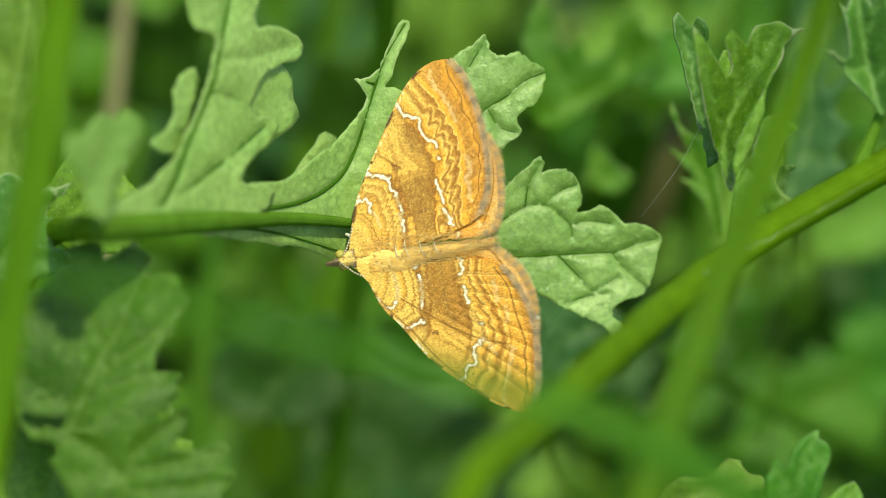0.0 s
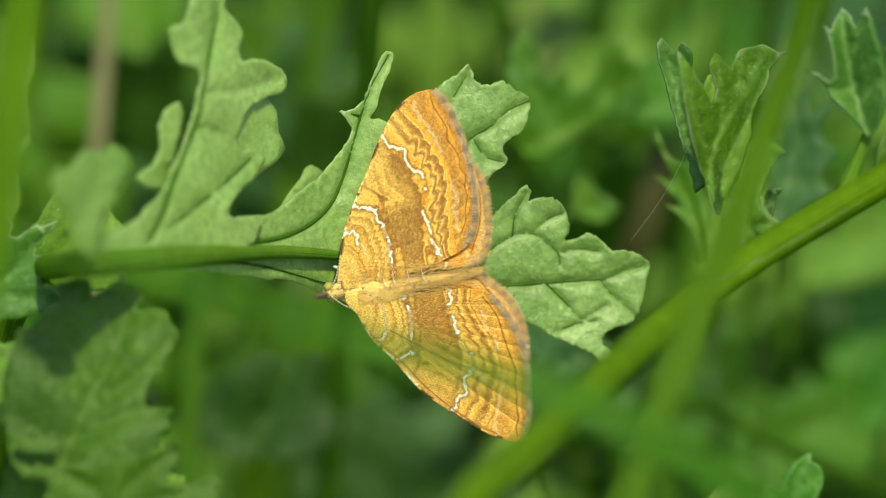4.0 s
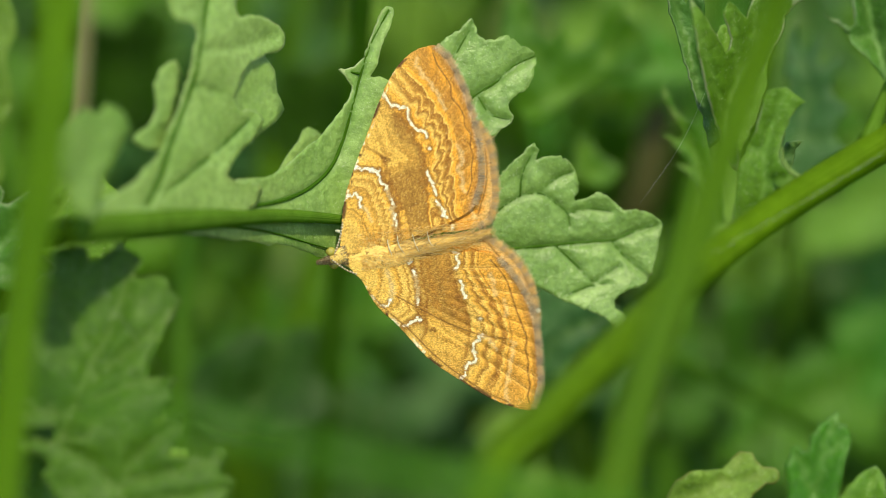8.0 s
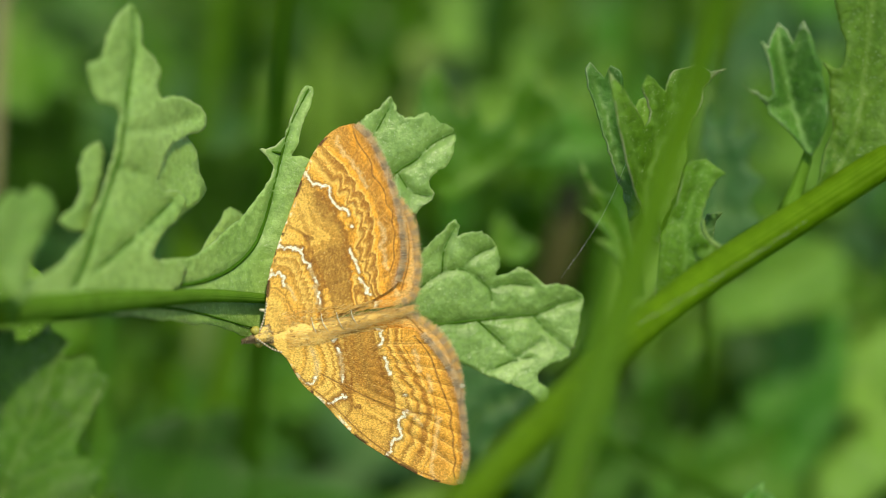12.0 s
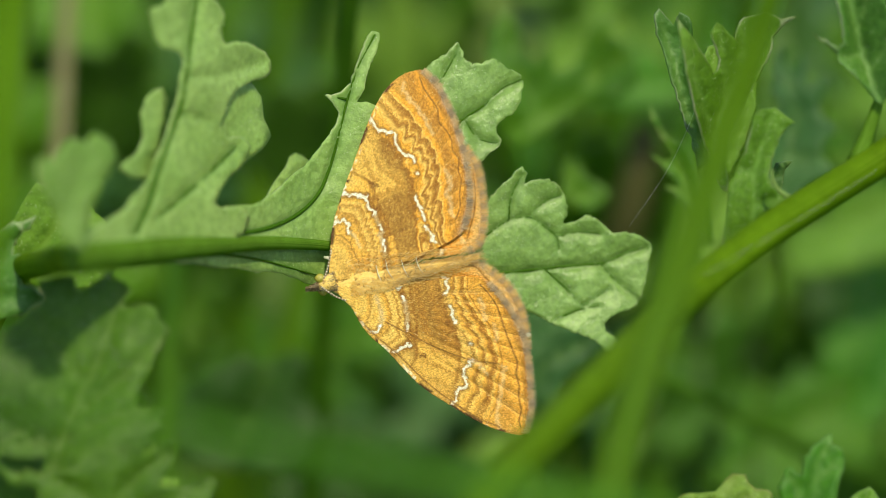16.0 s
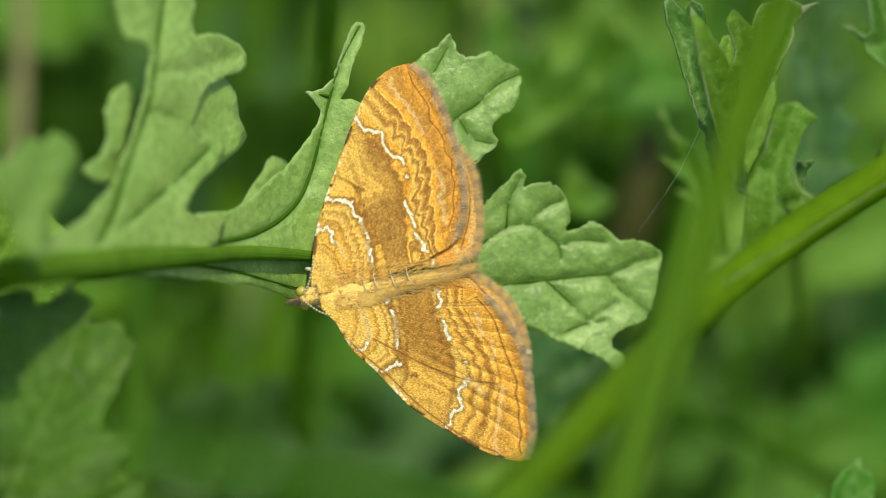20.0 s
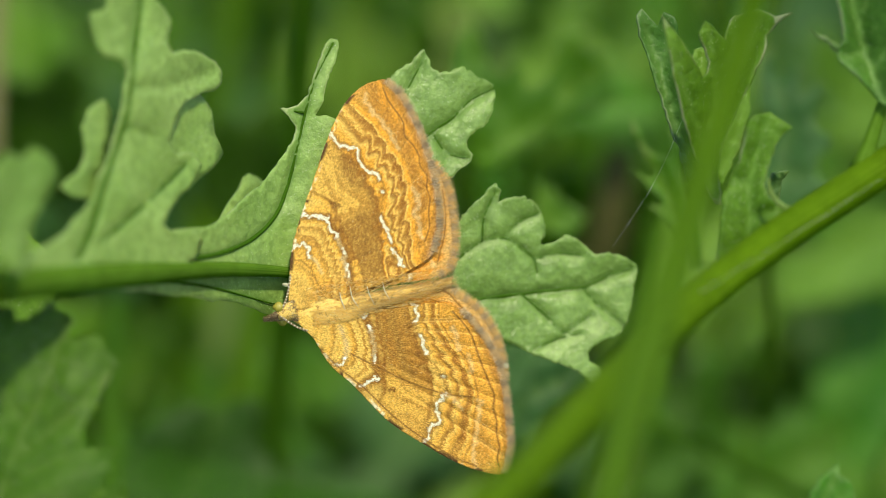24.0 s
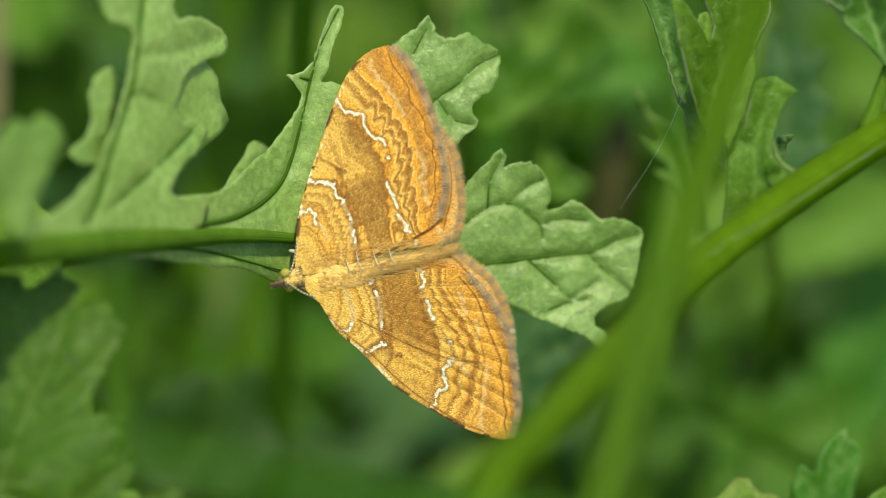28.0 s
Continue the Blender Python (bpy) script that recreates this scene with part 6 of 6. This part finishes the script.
def grasses():
    """Upright meadow grass that fills the depth."""
    rng = np.random.default_rng(91)
    tufts = {}
    for k in range(220):
        z = -60 - 500 * rng.uniform(0, 1)
        spread = 1 - z / 500
        x = rng.uniform(-60, 60) * spread
        foot = np.array(to_ground((x, 0, z)))
        h = rng.uniform(250, 480)
        lean = rng.normal(0, 30, 2)
        tip = foot - DOWN * h + np.array([lean[0], 0, lean[1]])
        mid = foot - DOWN * h * 0.55 + np.array([lean[0] * 0.3, 0, lean[1] * 0.3])
        pts, f, at = blade([tuple(foot), tuple(mid), tuple(tip)], [3.2, 3.4, 2.6, 0.3], 0.3, (math.cos(k), 0, math.sin(k)), 3, 40)
        tufts.setdefault(k % 3, []).append((pts, f, at))
    # every third blade takes the grass copy with shade in its colour
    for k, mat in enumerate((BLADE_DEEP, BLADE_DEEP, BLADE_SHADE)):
        P, F, A, n = [], [], [], 0
        for pts, f, at in tufts[k]:
            P.append(pts), A.append(at["across"])
            F += [tuple(i + n for i in q) for q in f]
            n += len(pts)
        root = thing("meadow_grass", (0, -300, -200), "upright green meadow grass behind the ragwort", "grass", kind="stuff")
        part("blades", (np.concatenate(P), F, {"across": np.concatenate(A)}), mat, root, kind="stuff")


grasses()


def wide_meadow():
    """Grass all round the spot, with a clearing where the lens stands."""
    rng = np.random.default_rng(93)
    P, F, A, n = [[], []], [[], []], [[], []], [0, 0]
    s = np.array([-1.0, 0.0, 1.0])
    k = 0
    while k < 5200:
        r, a = 0.6 + 2.6 * rng.uniform() ** 0.7, rng.uniform(0, 2 * math.pi)
        x, y = r * math.cos(a), r * math.sin(a)
        h, w = rng.uniform(0.14, 0.36), rng.uniform(0.0016, 0.003)
        lean, turn = rng.normal(0, 0.1, 2), rng.uniform(0, math.pi)
        if abs(x) < 0.3 and -1.3 < y < 0.2:
            continue
        side = np.array([math.cos(turn), math.sin(turn), 0.0])
        u = np.linspace(0, 1, 6)
        c = np.column_stack([x + lean[0] * u ** 2, y + lean[1] * u ** 2, h * u - 0.01])
        keel = np.array([-side[1], side[0], 0.0])
        pts = c[:, None] + (w * (1.02 - u ** 2))[:, None, None] * (s[None, :, None] * side + 0.35 * np.abs(s)[None, :, None] * keel)
        j = k % 2
        P[j].append(pts.reshape(-1, 3))
        A[j].append(np.tile(s, 6))
        o = n[j]
        F[j] += [(o + i * 3 + q, o + i * 3 + q + 1, o + i * 3 + q + 4, o + i * 3 + q + 3) for i in range(5) for q in (0, 1)]
        n[j] += 18
        k += 1
    back = np.array(FACE.inverted())
    for j, mat in enumerate((BLADE_DEEP, LOW_GREEN)):
        pts = (np.concatenate(P[j]) @ back[:3, :3].T + back[:3, 3]) * 1000
        root = thing("meadow_grass", to_ground((0, 0, 0)), "green meadow grass spreading all round", "grass", kind="stuff")
        part("blades", (pts, F[j], {"across": np.concatenate(A[j])}), mat, root, kind="stuff")


wide_meadow()


# ---- blades of grass close to the lens ----
def near_blade(name, line, widths, mat, label, across=(1, 0, 0)):
    foot = to_ground(line[-1], (0, 0, 0))
    g = thing(name, foot, label, "grass blade")
    part("blade", blade(list(line) + [tuple((np.array(line[-1]) + np.array(foot)) / 2), foot], widths, 0.3, across, 7, 4), mat, g)
    keel = spline(list(line) + [tuple((np.array(line[-1]) + np.array(foot)) / 2), foot], 6)
    part("midrib", tube(keel + np.array([0, 0, -0.1]), [0.05, 0.14, 0.16, 0.18], 8, 8), RIB, g)
    return g


RIGHT_BLADE = near_blade("grass_blade", [(20.51, 20.67, 46.0), (19.15, 15.39, 45.0), (17.46, 10.40, 44.0), (15.33, 4.43, 44.0), (13.38, -0.91, 44.0), (11.29, -6.54, 46.0), (9.34, -13.36, 48.0), (7.62, -19.81, 50.0)], [1.4, 2.6, 3.0, 3.0, 3.0, 2.8, 2.6, 2.4, 2.4], BLADE, "slanting yellow-green grass blade close before the leaves")
# the blade's sunny look comes from its brighter grass colour
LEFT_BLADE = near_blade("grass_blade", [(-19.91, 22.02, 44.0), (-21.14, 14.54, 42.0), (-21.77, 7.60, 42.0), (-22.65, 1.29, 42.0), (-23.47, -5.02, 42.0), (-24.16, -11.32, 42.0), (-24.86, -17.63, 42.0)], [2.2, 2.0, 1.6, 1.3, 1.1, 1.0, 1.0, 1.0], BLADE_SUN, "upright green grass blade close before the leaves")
LOW_BLADE = near_blade("grass_blade", [(-20.65, -7.10, 86.0), (-13.87, -8.51, 84.0), (-8.18, -9.90, 82.0), (0.46, -11.83, 80.0), (9.18, -13.78, 78.0), (15.07, -16.33, 76.0)], [0.5, 3.2, 4.6, 5.0, 4.8, 4.4, 4.0], LOW_GREEN, "arching fresh green grass blade close to the lens", (0, 1, 0))


def sway(g, pivot, rows):
    """Moves a thing by millimetres on the face and degrees in it, about a pivot of its own."""
    at, c = Vector(ANCHOR[g.name]), Vector(pivot)
    walk(g, [(t, FACE @ Matrix.Translation((c + Vector((dx, dy, 0))) * 0.001) @ Matrix.Rotation(radians(a), 4, "Z") @ Matrix.Translation((at - c) * 0.001)) for t, dx, dy, a in rows])


def motions():
    sway(RIGHT_BLADE, (15.0, 2.0, 44.0), [
        (0, 3.04, 0.00, 0.85),
        (1, 2.83, 0.00, 0.78),
        (2, 2.36, 0.00, 0.51),
        (2.5, 2.22, 0.00, 0.29),
        (4.5, 1.95, 0.00, -0.18),
        (5, 0.98, 0.00, -0.38),
        (6, 0.46, 0.00, 0.63),
        (7, 0.51, 0.00, 0.41),
        (8, 0.01, 0.00, 0.02),
        (9, -0.01, 0.00, 0.32),
        (10, -0.21, 0.00, 0.56),
        (11, -0.22, 0.00, 0.30),
        (11.5, -0.21, 0.00, 0.23),
        (13.5, 0.15, 0.00, 0.83),
        (14, 0.33, 0.00, 0.71),
        (15, 0.10, 0.00, -0.36),
        (16, -0.26, 0.00, 0.15),
        (17, -0.14, 0.00, -1.27),
        (18, -0.21, 0.00, -0.30),
        (19, -0.32, 0.00, -0.35),
        (20, -0.70, 0.00, 0.38),
        (22.5, -0.96, 0.00, 0.55),
        (24, -0.69, 0.00, 0.95),
        (25, -0.99, 0.00, 1.05),
        (26, -0.99, 0.00, 0.64),
        (28, -0.67, 0.00, -0.29),
])
    sway(LEFT_BLADE, (-22.0, 0.0, 42.0), [
        (0, -1.30, 0.00, 0.00),
        (1, -1.60, 0.00, 0.00),
        (2, -1.90, 0.00, 0.00),
        (2.5, -1.80, 0.00, 0.00),
        (4.5, -3.00, 0.00, 0.00),
        (5, -2.20, 0.00, 0.00),
        (6, -1.70, 0.00, 0.00),
        (7, -1.90, 0.00, 0.00),
        (8, -0.25, 0.00, 0.00),
        (9, -1.90, 0.00, 0.00),
        (10, -2.10, 0.00, 0.00),
        (11, -2.00, 0.00, 0.00),
        (14, -2.00, 0.00, 0.00),
        (15, -1.90, 0.00, 0.00),
        (16, -2.40, 0.00, 0.00),
        (20, -2.20, 0.00, 0.00),
        (28, -2.20, 0.00, 0.00),
])
    sway(LOW_BLADE, (-8.0, -9.0, 82.0), [
        (0, 0.00, 7.08, -0.60),
        (1, 0.00, 6.10, 0.23),
        (2, 0.00, 5.75, -0.48),
        (2.5, 0.00, 5.38, -1.12),
        (4.5, 0.00, 10.35, -3.32),
        (5, 0.00, 7.23, -2.46),
        (5.5, 0.00, 4.89, 1.57),
        (6, 0.00, 5.41, 0.50),
        (7, 0.00, 2.20, -1.84),
        (8, 0.00, -0.06, -0.43),
        (9, 0.00, -0.15, 1.07),
        (10, 0.00, 0.01, 0.80),
        (11, 0.00, 1.23, 0.36),
        (13.5, 0.00, 1.04, 0.22),
        (14, 0.00, 0.79, 0.20),
        (15, 0.00, 1.15, 0.37),
        (16, 0.00, 1.35, 0.54),
        (17, 0.00, 0.94, 1.56),
        (18, 0.00, 0.90, 0.24),
        (20, 0.00, 1.30, 0.17),
        (22.5, 0.00, -0.10, -0.26),
        (25, 0.00, -0.14, -0.43),
        (26, 0.00, -0.02, -0.42),
        (28, 0.00, -0.83, -0.60),
])


motions()
